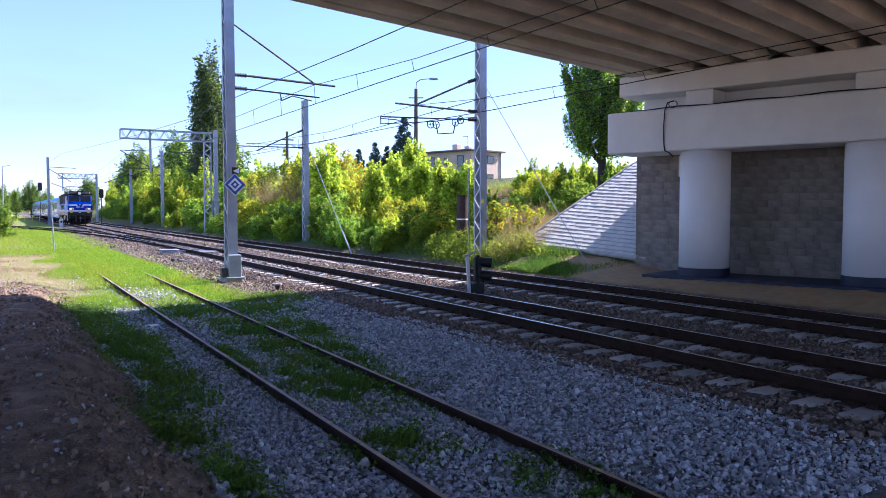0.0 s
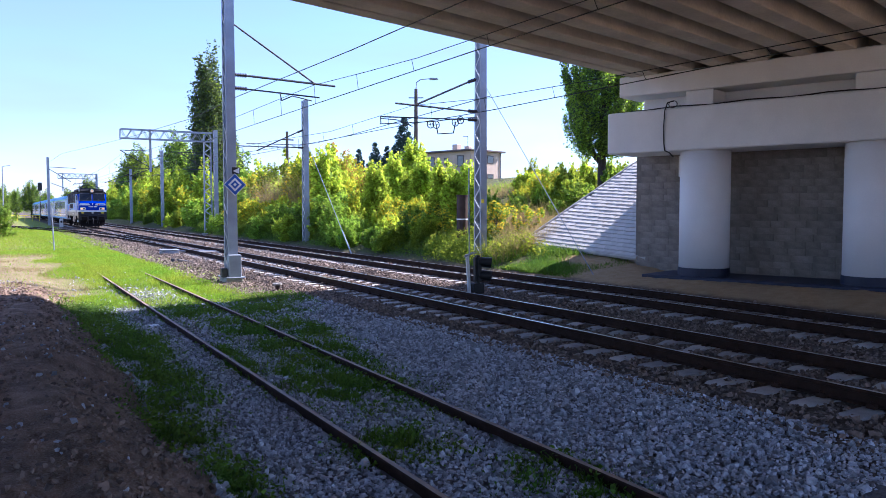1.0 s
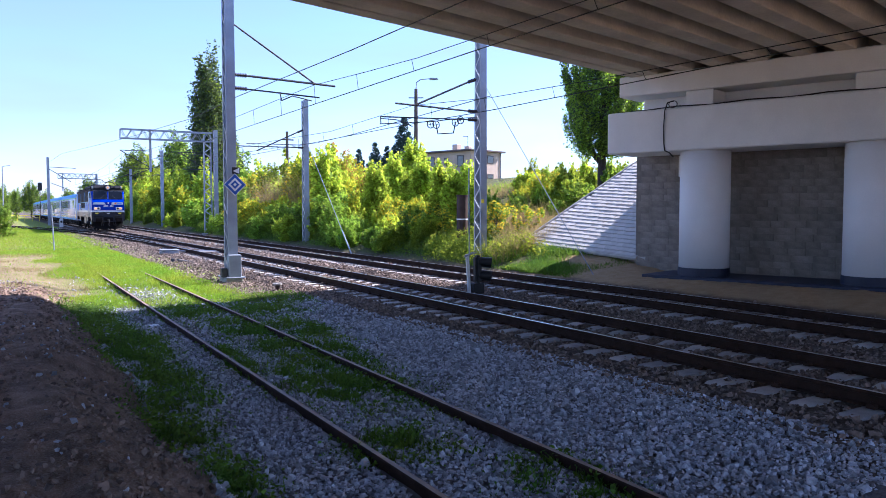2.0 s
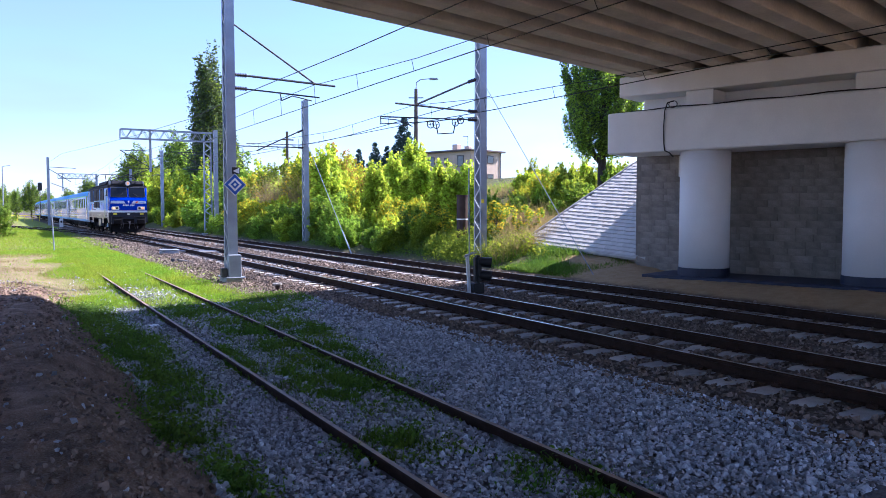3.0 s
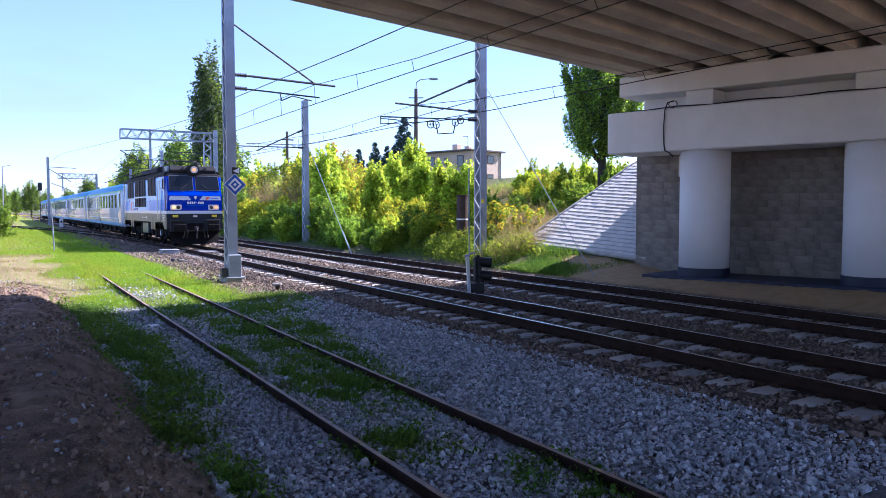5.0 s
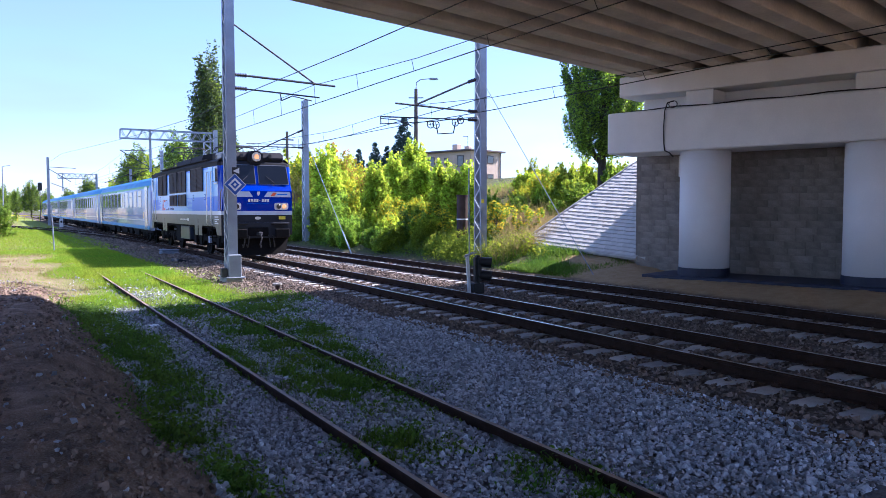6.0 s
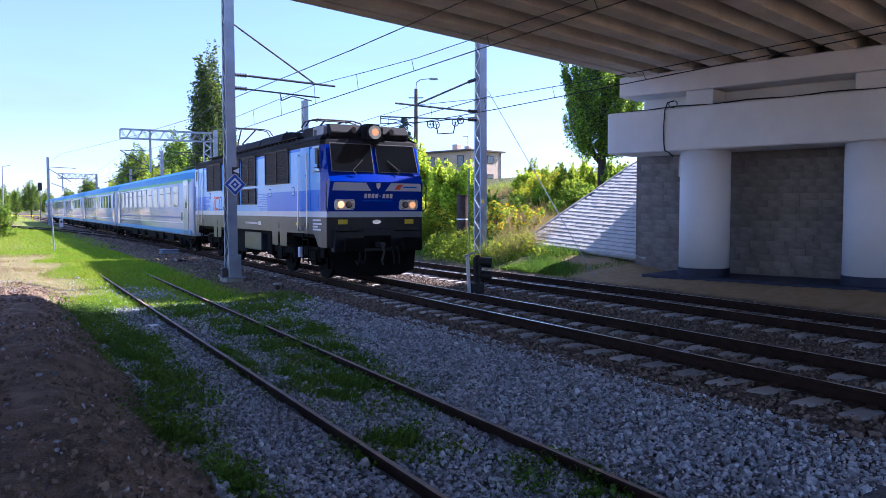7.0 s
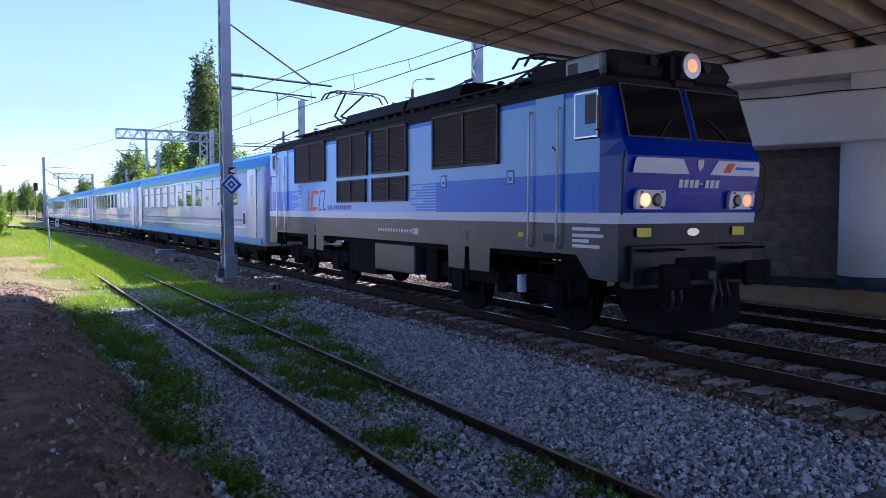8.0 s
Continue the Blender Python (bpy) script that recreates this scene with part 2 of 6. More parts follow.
def height(x, y):
    """Height of the ground, for arrays of x and y."""
    x, y = np.asarray(x, float), np.asarray(y, float)
    wob = 0.12 * np.sin(y * 1.3) + 0.08 * np.sin(y * 3.1 + 1)
    bank = lerp(0.33, -0.22, (y - 17) / 12)
    z = lerp(bank, lerp(-0.30, -0.215, (y - 24) / 6), (x - 0.5 - wob) / 0.95)
    z = lerp(z, -0.24, (x - 5.2) / 1.6)
    z = np.where((x > 7.0) & (x < 15.4), -0.215 - 0.05 * np.exp(-((x - 11.2) / 0.6) ** 2), z)
    right = x > 15.0
    under = lerp(-0.22, 0.02, (x - 15.0) / 1.6)
    hill = lerp(-0.22, 0.55, (x - 15.2) / 2.2) + lerp(0, 2.4, (x - 17.5) / 9) + lerp(0, 3.0, (x - 27) / 25)
    z = np.where(right, lerp(under, hill, (y - 17.5) / 4.5), z)
    far = np.hypot(x - 10, y - 40)
    return lerp(z, -0.3, (far - 190) / 120)


def graded(lo, hi, near_lo, near_hi, step, grow=1.18):
    vals = list(np.arange(near_lo, near_hi + step / 2, step))
    s, v = step, near_hi
    while v < hi:
        s *= grow
        v += s
        vals.append(v)
    s, v = step, near_lo
    while v > lo:
        s *= grow
        v -= s
        vals.insert(0, v)
    return np.array(vals)


def make_ground():
    xs, ys = graded(-2500, 2500, -1.5, 20, 0.10), graded(-2500, 2500, 2, 45, 0.16)
    X, Y = np.meshgrid(xs, ys)
    Z = height(X, Y)
    rng = np.random.RandomState(3)
    near = (np.abs(X) < 25) & (np.abs(Y) < 60)
    lump = np.array([noise.fractal(Vector((a * 1.7, b * 1.7, 0)), 0.9, 2.0, 4) if k else 0 for a, b, k in zip(X.ravel(), Y.ravel(), near.ravel())]).reshape(X.shape)
    dirt = np.clip((1.7 - X) / 0.8, 0, 1)
    Z += lump * (0.022 + 0.03 * dirt) + rng.normal(0, 0.006, X.shape) * near
    h, w = X.shape
    idx = np.arange(h * w).reshape(h, w)
    faces = np.stack([idx[:-1, :-1], idx[:-1, 1:], idx[1:, 1:], idx[1:, :-1]], -1).reshape(-1, 4)
    ob = joined("ground", np.stack([X, Y, Z], -1).reshape(-1, 3), faces, ground_material(), None, "structure", "railway ground of dirt, crushed stone, grass and sand", "ground")
    ob.data.polygons.foreach_set("use_smooth", [True] * len(ob.data.polygons))
    return ob


def ground_material():
    m = bpy.data.materials.new("railway_ground")
    m.use_nodes = True
    n, l = m.node_tree.nodes, m.node_tree.links
    p = n["Principled BSDF"]
    p.inputs["Roughness"].default_value = 0.95
    p.inputs["Specular IOR Level"].default_value = 0.2
    tc = n.new("ShaderNodeTexCoord")
    sep = n.new("ShaderNodeSeparateXYZ")
    l.new(tc.outputs["Object"], sep.inputs[0])

    def tex(scale, detail=5):
        t = n.new("ShaderNodeTexNoise")
        t.inputs["Scale"].default_value, t.inputs["Detail"].default_value = scale, detail
        l.new(tc.outputs["Object"], t.inputs["Vector"])
        return t.outputs["Fac"]

    wob, mid, fine = tex(1.1), tex(4.0), tex(55, 3)

    def calc(op, a, b, c=None):
        k = n.new("ShaderNodeMath")
        k.operation = op
        for s, v in zip(k.inputs, (a, b, c)):
            if v is None:
                continue
            if isinstance(v, (int, float)):
                s.default_value = v
            else:
                l.new(v, s)
        return k.outputs[0]

    def step(axis, at, soft, amount):
        q = calc("MULTIPLY_ADD", wob, amount, -amount / 2)
        q = calc("ADD", sep.outputs[axis], q)
        r = n.new("ShaderNodeMapRange")
        r.interpolation_type = "SMOOTHSTEP"
        l.new(q, r.inputs[0])
        r.inputs[1].default_value, r.inputs[2].default_value = at - soft, at + soft
        return r.outputs[0]

    def tone(a, b, fac):
        r = n.new("ShaderNodeValToRGB")
        r.color_ramp.elements[0].color, r.color_ramp.elements[1].color = (*a, 1), (*b, 1)
        r.color_ramp.elements[0].position, r.color_ramp.elements[1].position = 0.36, 0.66
        l.new(fac, r.inputs[0])
        return r.outputs[0]

    def mix(fac, a, b):
        k = n.new("ShaderNodeMix")
        k.data_type = "RGBA"
        l.new(fac, k.inputs[0])
        l.new(a, k.inputs[6])
        l.new(b, k.inputs[7])
        return k.outputs[2]

    dirt = mix(calc("MULTIPLY", fine, 0.5), tone((0.15, 0.095, 0.06), (0.37, 0.25, 0.17), mid), tone((0.10, 0.07, 0.05), (0.46, 0.37, 0.29), fine))
    vor = n.new("ShaderNodeTexVoronoi")
    vor.inputs["Scale"].default_value = 17
    l.new(tc.outputs["Object"], vor.inputs["Vector"])
    # Both ballast grounds are darkened to paint shade in the gaps between stones.
    grey = mix(calc("MULTIPLY", vor.outputs["Distance"], 1.0), tone((0.17, 0.17, 0.17), (0.26, 0.26, 0.255), mid), tone((0.10, 0.10, 0.10), (0.14, 0.13, 0.13), fine))
    rusty = mix(calc("MULTIPLY", vor.outputs["Distance"], 1.0), tone((0.13, 0.10, 0.075), (0.21, 0.165, 0.125), mid), tone((0.06, 0.045, 0.035), (0.09, 0.07, 0.05), fine))
    sand = mix(calc("MULTIPLY", fine, 0.6), tone((0.38, 0.25, 0.11), (0.48, 0.34, 0.17), mid), tone((0.25, 0.17, 0.10), (0.50, 0.38, 0.24), fine))
    green = mix(calc("MULTIPLY", fine, 0.7), tone((0.17, 0.23, 0.03), (0.23, 0.28, 0.04), mid), tone((0.10, 0.13, 0.03), (0.30, 0.30, 0.07), fine))
    tan = mix(calc("MULTIPLY", fine, 0.6), tone((0.28, 0.23, 0.09), (0.37, 0.255, 0.15), mid), tone((0.16, 0.18, 0.05), (0.44, 0.36, 0.24), fine))
    far_left = mix(step(0, 2.1, 0.9, 1.8), tan, green)
    left = mix(step(1, 21.0, 2.2, 6.0), mix(step(0, 1.45, 0.2, 0.7), dirt, grey), far_left)
    col = mix(step(0, 6.6, 0.5, 1.0), left, rusty)
    # Dead-leaf brown-green, with the shade under the bushes put into the colour.
    scrub_shade = mix(calc("MULTIPLY", fine, 0.7), tone((0.06, 0.075, 0.025), (0.12, 0.13, 0.045), mid), tone((0.05, 0.05, 0.025), (0.16, 0.15, 0.06), fine))
    right = mix(step(1, 20.5, 1.0, 2.5), sand, scrub_shade)
    col = mix(step(0, 15.5, 0.25, 0.6), col, right)
    l.new(col, p.inputs["Base Color"])
    bp = n.new("ShaderNodeBump")
    bp.inputs["Strength"].default_value, bp.inputs["Distance"].default_value = 1.0, 0.05
    l.new(calc("ADD", fine, mid), bp.inputs["Height"])
    l.new(bp.outputs[0], p.inputs["Normal"])
    return m


make_ground()


def in_view(x, y):
    """A broad wedge of the plan on which fine pieces are worth building."""
    return (x > -0.6) & (x < 1.9 * y + 1.5)


def stones(name, label, n, x0, x1, y0, y1, size, material, seed, keep=None, sink=0.25):
    rng = np.random.RandomState(seed)
    x, y = rng.uniform(x0, x1, n), rng.uniform(y0, y1, n)
    ok = in_view(x, y)
    if keep is not None:
        ok &= keep(x, y, rng)
    x, y = x[ok], y[ok]
    n = len(x)
    base = np.array([(u, v, w) for w in (-1, 1) for v in (-1, 1) for u in (-1, 1)]) / 1.45
    tri = np.array([(0, 2, 3), (0, 3, 1), (4, 5, 7), (4, 7, 6), (0, 1, 5), (0, 5, 4), (2, 6, 7), (2, 7, 3), (0, 4, 6), (0, 6, 2), (1, 3, 7), (1, 7, 5)])
    r = size * rng.lognormal(0, 0.28, n)
    v = base[None] * (1 + rng.uniform(-0.75, 0.35, (n, 8, 3))) * np.stack([r * rng.uniform(0.8, 1.4, n), r * rng.uniform(0.7, 1.1, n), r * rng.uniform(0.5, 0.9, n)], -1)[:, None, :]
    a, b = rng.uniform(0, 6.28, n), rng.uniform(-1.2, 1.2, n)
    ca, sa, cb, sb = np.cos(a), np.sin(a), np.cos(b), np.sin(b)
    vx, vy, vz = v[..., 0].copy(), v[..., 1].copy(), v[..., 2].copy()
    vx, vz = vx * cb[:, None] + vz * sb[:, None], vz * cb[:, None] - vx * sb[:, None]
    vx, vy = vx * ca[:, None] - vy * sa[:, None], vx * sa[:, None] + vy * ca[:, None]
    z = height(x, y) + r * (0.45 - sink) + rng.uniform(-0.3, 0.8, n) * r
    V = np.stack([vx + x[:, None], vy + y[:, None], vz + z[:, None]], -1).reshape(-1, 3)
    F = (tri[None] + 8 * np.arange(n)[:, None, None]).reshape(-1, 3)
    return joined(name, V, F, material, None, "stuff", label, "ballast")


def off_rails(x, y, rng):
    return (np.abs(x - S_L) > 0.07) & (np.abs(x - S_R) > 0.07)


def off_main(x, y, rng):
    ok = np.ones(len(x), bool)
    for c in (M1, M2):
        for s in (-0.7525, 0.7525):
            ok &= np.abs(x - c - s) > 0.10
        on_sleeper = (np.abs(x - c) < 1.3) & (np.abs((y / 0.6) - np.round(y / 0.6)) < 0.24)
        ok &= ~(on_sleeper & (rng.uniform(0, 1, len(x)) < 0.9))
    return ok




def grass(name, label, n, x0, x1, y0, y1, tall, material, seed, density):
    rng = np.random.RandomState(seed)
    x, y = rng.uniform(x0, x1, n), rng.uniform(y0, y1, n)
    d = density(x, y)
    ok = in_view(x, y) & (rng.uniform(0, 1, n) < d)
    x, y, d = x[ok], y[ok], d[ok]
    n = len(x)
    h = tall * rng.lognormal(0, 0.35, n) * (0.5 + 0.5 * d)
    w = 0.004 + 0.006 * np.minimum(h / 0.1, 0.9) * rng.uniform(0.6, 1.2, n) * np.where(h > 0.3, 0.45, 1.0)
    a, t = rng.uniform(0, 6.28, n), rng.uniform(0.15, 0.9, n)
    la = rng.uniform(0, 6.28, n)
    z = height(x, y) - 0.01
    dx, dy = np.cos(a) * w, np.sin(a) * w
    lx, ly = np.cos(la) * h * t, np.sin(la) * h * t
    P = lambda k, s: np.stack([x + lx * k ** 1.6 + dx * s, y + ly * k ** 1.6 + dy * s, z + h * k * (1 - 0.25 * t * k)], -1)
    V = np.stack([P(0, -1), P(0, 1), P(0.55, 0.8), P(0.55, -0.8), P(1, 0.1), P(1, -0.1)], 1).reshape(-1, 3)
    o = 6 * np.arange(n)[:, None, None]
    F = (np.array([(0, 1, 2, 3), (3, 2, 4, 5)])[None] + o).reshape(-1, 4)
    return joined(name, V, F, material, None, "stuff", label, "grass")


def patchy(x, y, scale, cut, seed):
    s = np.zeros(len(x))
    r = np.random.RandomState(seed)
    for k in range(7):
        f, p = scale * r.uniform(0.6, 2.0), r.uniform(0, 6.28)
        th = r.uniform(0, 6.28)
        s += np.sin((x * np.cos(th) + y * np.sin(th)) * f + p) / 7 ** 0.5
    return np.clip((s - cut) * 1.6, 0, 1)


GROWTH = (  # plan ellipses of the weeds: x, y, half width, half length
    (3.62, 17.8, 0.75, 1.3), (4.05, 14.6, 0.62, 1.5), (4.15, 12.0, 0.62, 1.3), (3.85, 9.5, 0.72, 1.5), (3.35, 6.6, 0.50, 0.50), (4.15, 5.0, 0.40, 0.55),
    (1.55, 17.4, 0.55, 2.4), (1.85, 13.6, 0.50, 2.0), (1.90, 10.6, 0.36, 1.5), (1.55, 8.4, 0.26, 1.2), (1.66, 6.3, 0.22, 0.8),
    (5.10, 17.4, 0.80, 1.2), (5.90, 19.0, 1.00, 1.1), (5.00, 14.0, 0.40, 1.6), (4.72, 11.4, 0.25, 1.2), (3.05, 11.6, 0.22, 1.5))


def siding_growth(x, y):
    d = np.zeros(len(x))
    for cx, cy, rx, ry in GROWTH:
        d = np.maximum(d, np.exp(-(((x - cx) / rx) ** 2 + ((y - cy) / ry) ** 2) ** 1.1))
    return np.clip(d * (0.12 + 0.6 * patchy(x, y, 4.5, -0.45, 5) + 0.6 * patchy(x, y, 9.0, -0.3, 8)), 0, 1)


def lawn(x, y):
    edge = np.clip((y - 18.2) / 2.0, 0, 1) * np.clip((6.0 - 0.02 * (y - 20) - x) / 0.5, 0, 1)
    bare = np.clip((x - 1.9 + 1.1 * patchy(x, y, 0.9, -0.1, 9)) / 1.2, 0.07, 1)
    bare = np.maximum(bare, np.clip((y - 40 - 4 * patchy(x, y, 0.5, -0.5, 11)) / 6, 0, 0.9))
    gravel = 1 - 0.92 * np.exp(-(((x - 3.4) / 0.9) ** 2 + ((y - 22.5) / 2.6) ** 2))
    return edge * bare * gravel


stones("ballast_stones", "loose grey crushed stone round the siding", 64000, 1.4, 7.2, 3.5, 14, 0.0215, STONE, 11, lambda x, y, rng: off_rails(x, y, rng) & (rng.uniform(0, 1, len(x)) > 0.75 * siding_growth(x, y)))
stones("ballast_stones", "grey crushed stone beside the main track", 23000, 1.5, 7.2, 14, 30, 0.027, STONE, 12, lambda x, y, rng: off_rails(x, y, rng) & (((y < 19.0) & (x < 6.95)) | ((x < 4.9) & (rng.uniform(0, 1, len(x)) < 0.03 + 0.5 * np.exp(-(((x - 3.5) / 0.6) ** 2 + ((y - 21.5) / 1.5) ** 2))))))
stones("ballast_stones", "rusty brown ballast in the main tracks", 46000, 5.3, 15.3, 3, 24, 0.027, STONE_BROWN, 13, lambda x, y, rng: off_main(x, y, rng) & ((x > 6.9) | (y > 18.5)))
stones("ballast_stones", "rusty brown ballast of the distant main tracks", 18000, 5.3, 15.3, 24, 48, 0.036, STONE_BROWN, 14, off_main)
stones("ballast_stones", "brown ballast round the turnout", 15000, 5.0, 15.3, 48, 105, 0.055, STONE_BROWN, 17, off_main)
stones("dirt_clods", "brown clods of earth on the dirt bank", 14000, -0.6, 1.55, 3.5, 24, 0.021, CLOD, 16, lambda x, y, rng: rng.uniform(0, 1, len(x)) < 0.3 + 0.6 * np.exp(-((x - 0.95) / 0.4) ** 2))
stones("pebbles", "small pebbles scattered on the dirt bank", 1100, -0.5, 1.5, 3.5, 26, 0.022, STONE, 15, lambda x, y, rng: rng.uniform(0, 1, len(x)) < 0.35 + 0.3 * np.sin(x * 5 + y * 3))


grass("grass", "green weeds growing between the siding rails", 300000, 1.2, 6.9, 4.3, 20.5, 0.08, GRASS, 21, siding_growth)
grass("grass", "sunlit bright green grass along the tracks", 165000, -0.4, 6.2, 18.5, 48, 0.085, GRASS_SUNLIT, 22, lawn)
grass("grass", "sunlit bright green grass towards the turnout", 46000, -0.4, 6.4, 48, 110, 0.12, GRASS_SUNLIT, 23, lambda x, y: np.clip((6.3 - x) / 0.5, 0, 1) * np.clip((x + 2.0) / 2.0, 0, 1))
grass("dry_grass", "dry straw-coloured grass on the bank", 16000, -0.3, 2.2, 21, 50, 0.10, GRASS_DRY, 24, lambda x, y: 0.6 * patchy(x, y, 0.9, 0.0, 10))

# ---- tracks ----
RAIL_OUTLINE = [(-0.07, -0.172), (0.07, -0.172), (0.07, -0.162), (0.012, -0.140), (0.009, -0.055), (0.034, -0.042), (0.036, -0.012), (0.026, 0.0), (-0.026, 0.0), (-0.036, -0.012), (-0.034, -0.042), (-0.009, -0.055), (-0.012, -0.140), (-0.07, -0.162)]


def rail_along(points, parent, top, material_top, label=""):
    """A rail swept along plan points, with its head at height top."""
    bm = B()
    rings = []
    for i, (px, py) in enumerate(points):
        a, b = points[max(i - 1, 0)], points[min(i + 1, len(points) - 1)]
        d = Vector((b[0] - a[0], b[1] - a[1], 0)).normalized()
        side = Vector((d.y, -d.x, 0))
        rings.append([bm.verts.new(Vector((px, py, top)) + side * u + Vector((0, 0, v))) for u, v in RAIL_OUTLINE])
    k = len(RAIL_OUTLINE)
    for r0, r1 in zip(rings[:-1], rings[1:]):
        for i in range(k):
            f = bm.faces.new((r0[i], r1[i], r1[(i + 1) % k], r0[(i + 1) % k]))
            f.material_index = 1 if i == 7 else 0
    bm.faces.new(rings[0])
    bm.faces.new(rings[-1][::-1])
    bmesh.ops.recalc_face_normals(bm, faces=bm.faces[:])
    ob = part("rail", bm, RAIL_SIDE, parent, label)
    ob.data.materials.append(material_top)
    return ob


def make_siding():
    t = tagged(empty("siding_track"), "rusty overgrown siding rails sunk in crushed stone", "railway track", kind="structure")
    for x in (S_L, S_R):
        rail_along([(x + 0.004 * max(0, y - 16) * 0.6, y) for y in (-12, 0, 8, 16, 24, 34, 50, 80, 120)], t, -0.19, RAIL_RUST_TOP)


def make_diverging():
    t = tagged(empty("turnout_track"), "curved turnout rails leaving the near main track", "railway track", kind="structure")
    for s in (-0.7525, 0.7525):
        pts = []
        for i in range(13):
            y = 40 + i * 7.5
            pts.append((M1 + s - (y - 40) ** 2 / 640.0 - (0.05 if s < 0 else -0.0), y))
        rail_along(pts, t, -0.006, RAIL_TOP)


make_siding()
make_diverging()

# ---- bridge ----
PIER = Matrix.Translation((17.92, 15.55, 0)) @ Matrix.Rotation(radians(18.0), 4, "Z")   # local x into the bank, local y along the pier
DECK = Matrix.Translation((15.74, 17.01, 0)) @ Matrix.Rotation(radians(14.6), 4, "Z")    # local x along the beams, local y across the deck
Y_END = -15.5


def make_bridge():
    b = tagged(empty("road_bridge"), "concrete road overpass on white columns over the tracks", "bridge", kind="structure")
    bm = box(B(), -0.85, 0.85, Y_END, 2.76, 3.72, 4.96, PIER)
    part("pier_cap", bevelled(bm, 0.035), CONCRETE, b)
    for k in range(4):
        y = -4.45 * k
        c = part("column", rod(B(), PIER @ Vector((0, y, 0.33)), PIER @ Vector((0, y, 3.725)), 0.71, seg=40), COLUMN, b, smooth=False)
        c.data.polygons.foreach_set("use_smooth", [len(p.vertices) == 4 for p in c.data.polygons])
        part("column_foot", rod(B(), PIER @ Vector((0, y, -0.15)), PIER @ Vector((0, y, 0.33)), 0.73, seg=40), TAR, c, "dark tarred foot of a column")
        part("bearing_block", bevelled(box(B(), -0.55, 0.35, y - 0.43, y + 0.39, 4.955, 5.44, PIER), 0.02), CONCRETE, b)
    part("plinth", bevelled(box(B(), -0.95, 1.1, Y_END, 1.5, -0.25, 0.10, PIER), 0.02), TAR, b, "low dark tarred plinth")
    part("end_crossbeam", bevelled(box(B(), -0.62, 0.75, Y_END, 2.5, 5.45, 6.06, PIER), 0.03), CONCRETE, b)
    part("end_diaphragm", box(B(), 0.25, 0.74, Y_END, 2.1, 6.03, 7.0, PIER), SOFFIT, b)
    part("back_wall", bevelled(box(B(), 0.42, 1.15, Y_END, 2.2, 4.955, 5.46, PIER), 0.02), CONCRETE, b)
    y = -0.55
    while y > -17.5:
        bm = B()
        web = [(-0.24, 6.05), (-0.22, 6.03), (0.22, 6.03), (0.24, 6.05), (0.24, 7.0), (-0.24, 7.0)]
        prism(bm, web, lambda u, v, w, yy=y: DECK @ Vector((2.6 - w - 0.05, yy + u, v)), 36.0)
        part("beam", bm, SOFFIT, b)
        y -= 1.06
    part("deck_slab", box(B(), -34, 3.4, -18.0, -0.0, 7.004, 7.2, DECK), SOFFIT, b)
    part("edge_beam", bevelled(box(B(), -34, 2.6, -0.25, 0.12, 6.02, 7.0, DECK), 0.02), SOFFIT, b)
    # Overhang, fascia and parapets are unseen, added to cast the deck's shadow.
    part("overhang_slab", box(B(), -34, 3.4, 0.0, 2.2, 6.94, 7.15, DECK), SOFFIT, b)
    part("fascia", bevelled(box(B(), -34, 3.4, 2.0, 2.25, 6.92, 7.35, DECK), 0.02), FASCIA, b)
    part("parapet", bevelled(box(B(), -34, 3.4, 1.95, 2.28, 7.352, 8.0, DECK), 0.02), FASCIA, b)
    part("parapet", box(B(), -34, 24.0, -18.2, -17.6, 6.02, 8.05, DECK), FASCIA, b)
    # Unseen approach deck, its width set by the shadow on the paved slope.
    part("approach_slab", box(B(), 3.402, 24.0, -18.0, 1.0, 7.0, 7.35, DECK), FASCIA, b)
    part("approach_parapet", bevelled(box(B(), 3.402, 24.0, 0.7, 1.0, 7.352, 8.0, DECK), 0.02), FASCIA, b)
    # Unseen plain pier, added for its shadow and the light it bounces.
    part("far_pier", bevelled(box(B(), -33.0, -31.5, -17.5, -0.4, -0.6, 6.04, DECK), 0.05), CONCRETE, b)
    # hanging cable on the cap
    bm = B()
    pts = [(-0.87, 0.60, 5.15), (-0.89, 0.78, 5.12), (-0.90, 0.86, 4.9), (-0.88, 0.90, 4.4), (-0.87, 0.89, 3.95), (-0.87, 0.86, 3.74), (-0.8, 0.75, 3.68), (-0.72, 0.66, 3.55)]
    sweep(bm, [PIER @ Vector(p) for p in pts], 0.018)
    sweep(bm, [PIER @ Vector((-0.88, 0.62 + 0.13 * math.cos(a), 5.06 + 0.10 * math.sin(a))) for a in np.linspace(0, 6.28, 12)], 0.012)
    part("cable", bm, WIRE, b, "black cable hanging over the pier cap")
    part("cable", sweep(B(), [PIER @ Vector((-0.80, yy, 4.985 + 0.02 * math.sin(yy * 3))) for yy in np.arange(2.0, -8, -0.5)], 0.02), WIRE, b)
    part("junction_plate", bevelled(box(B(), 0.92, 1.18, 0.98, 1.25, 3.05, 3.70, PIER), 0.01), CONCRETE, b)
    return b


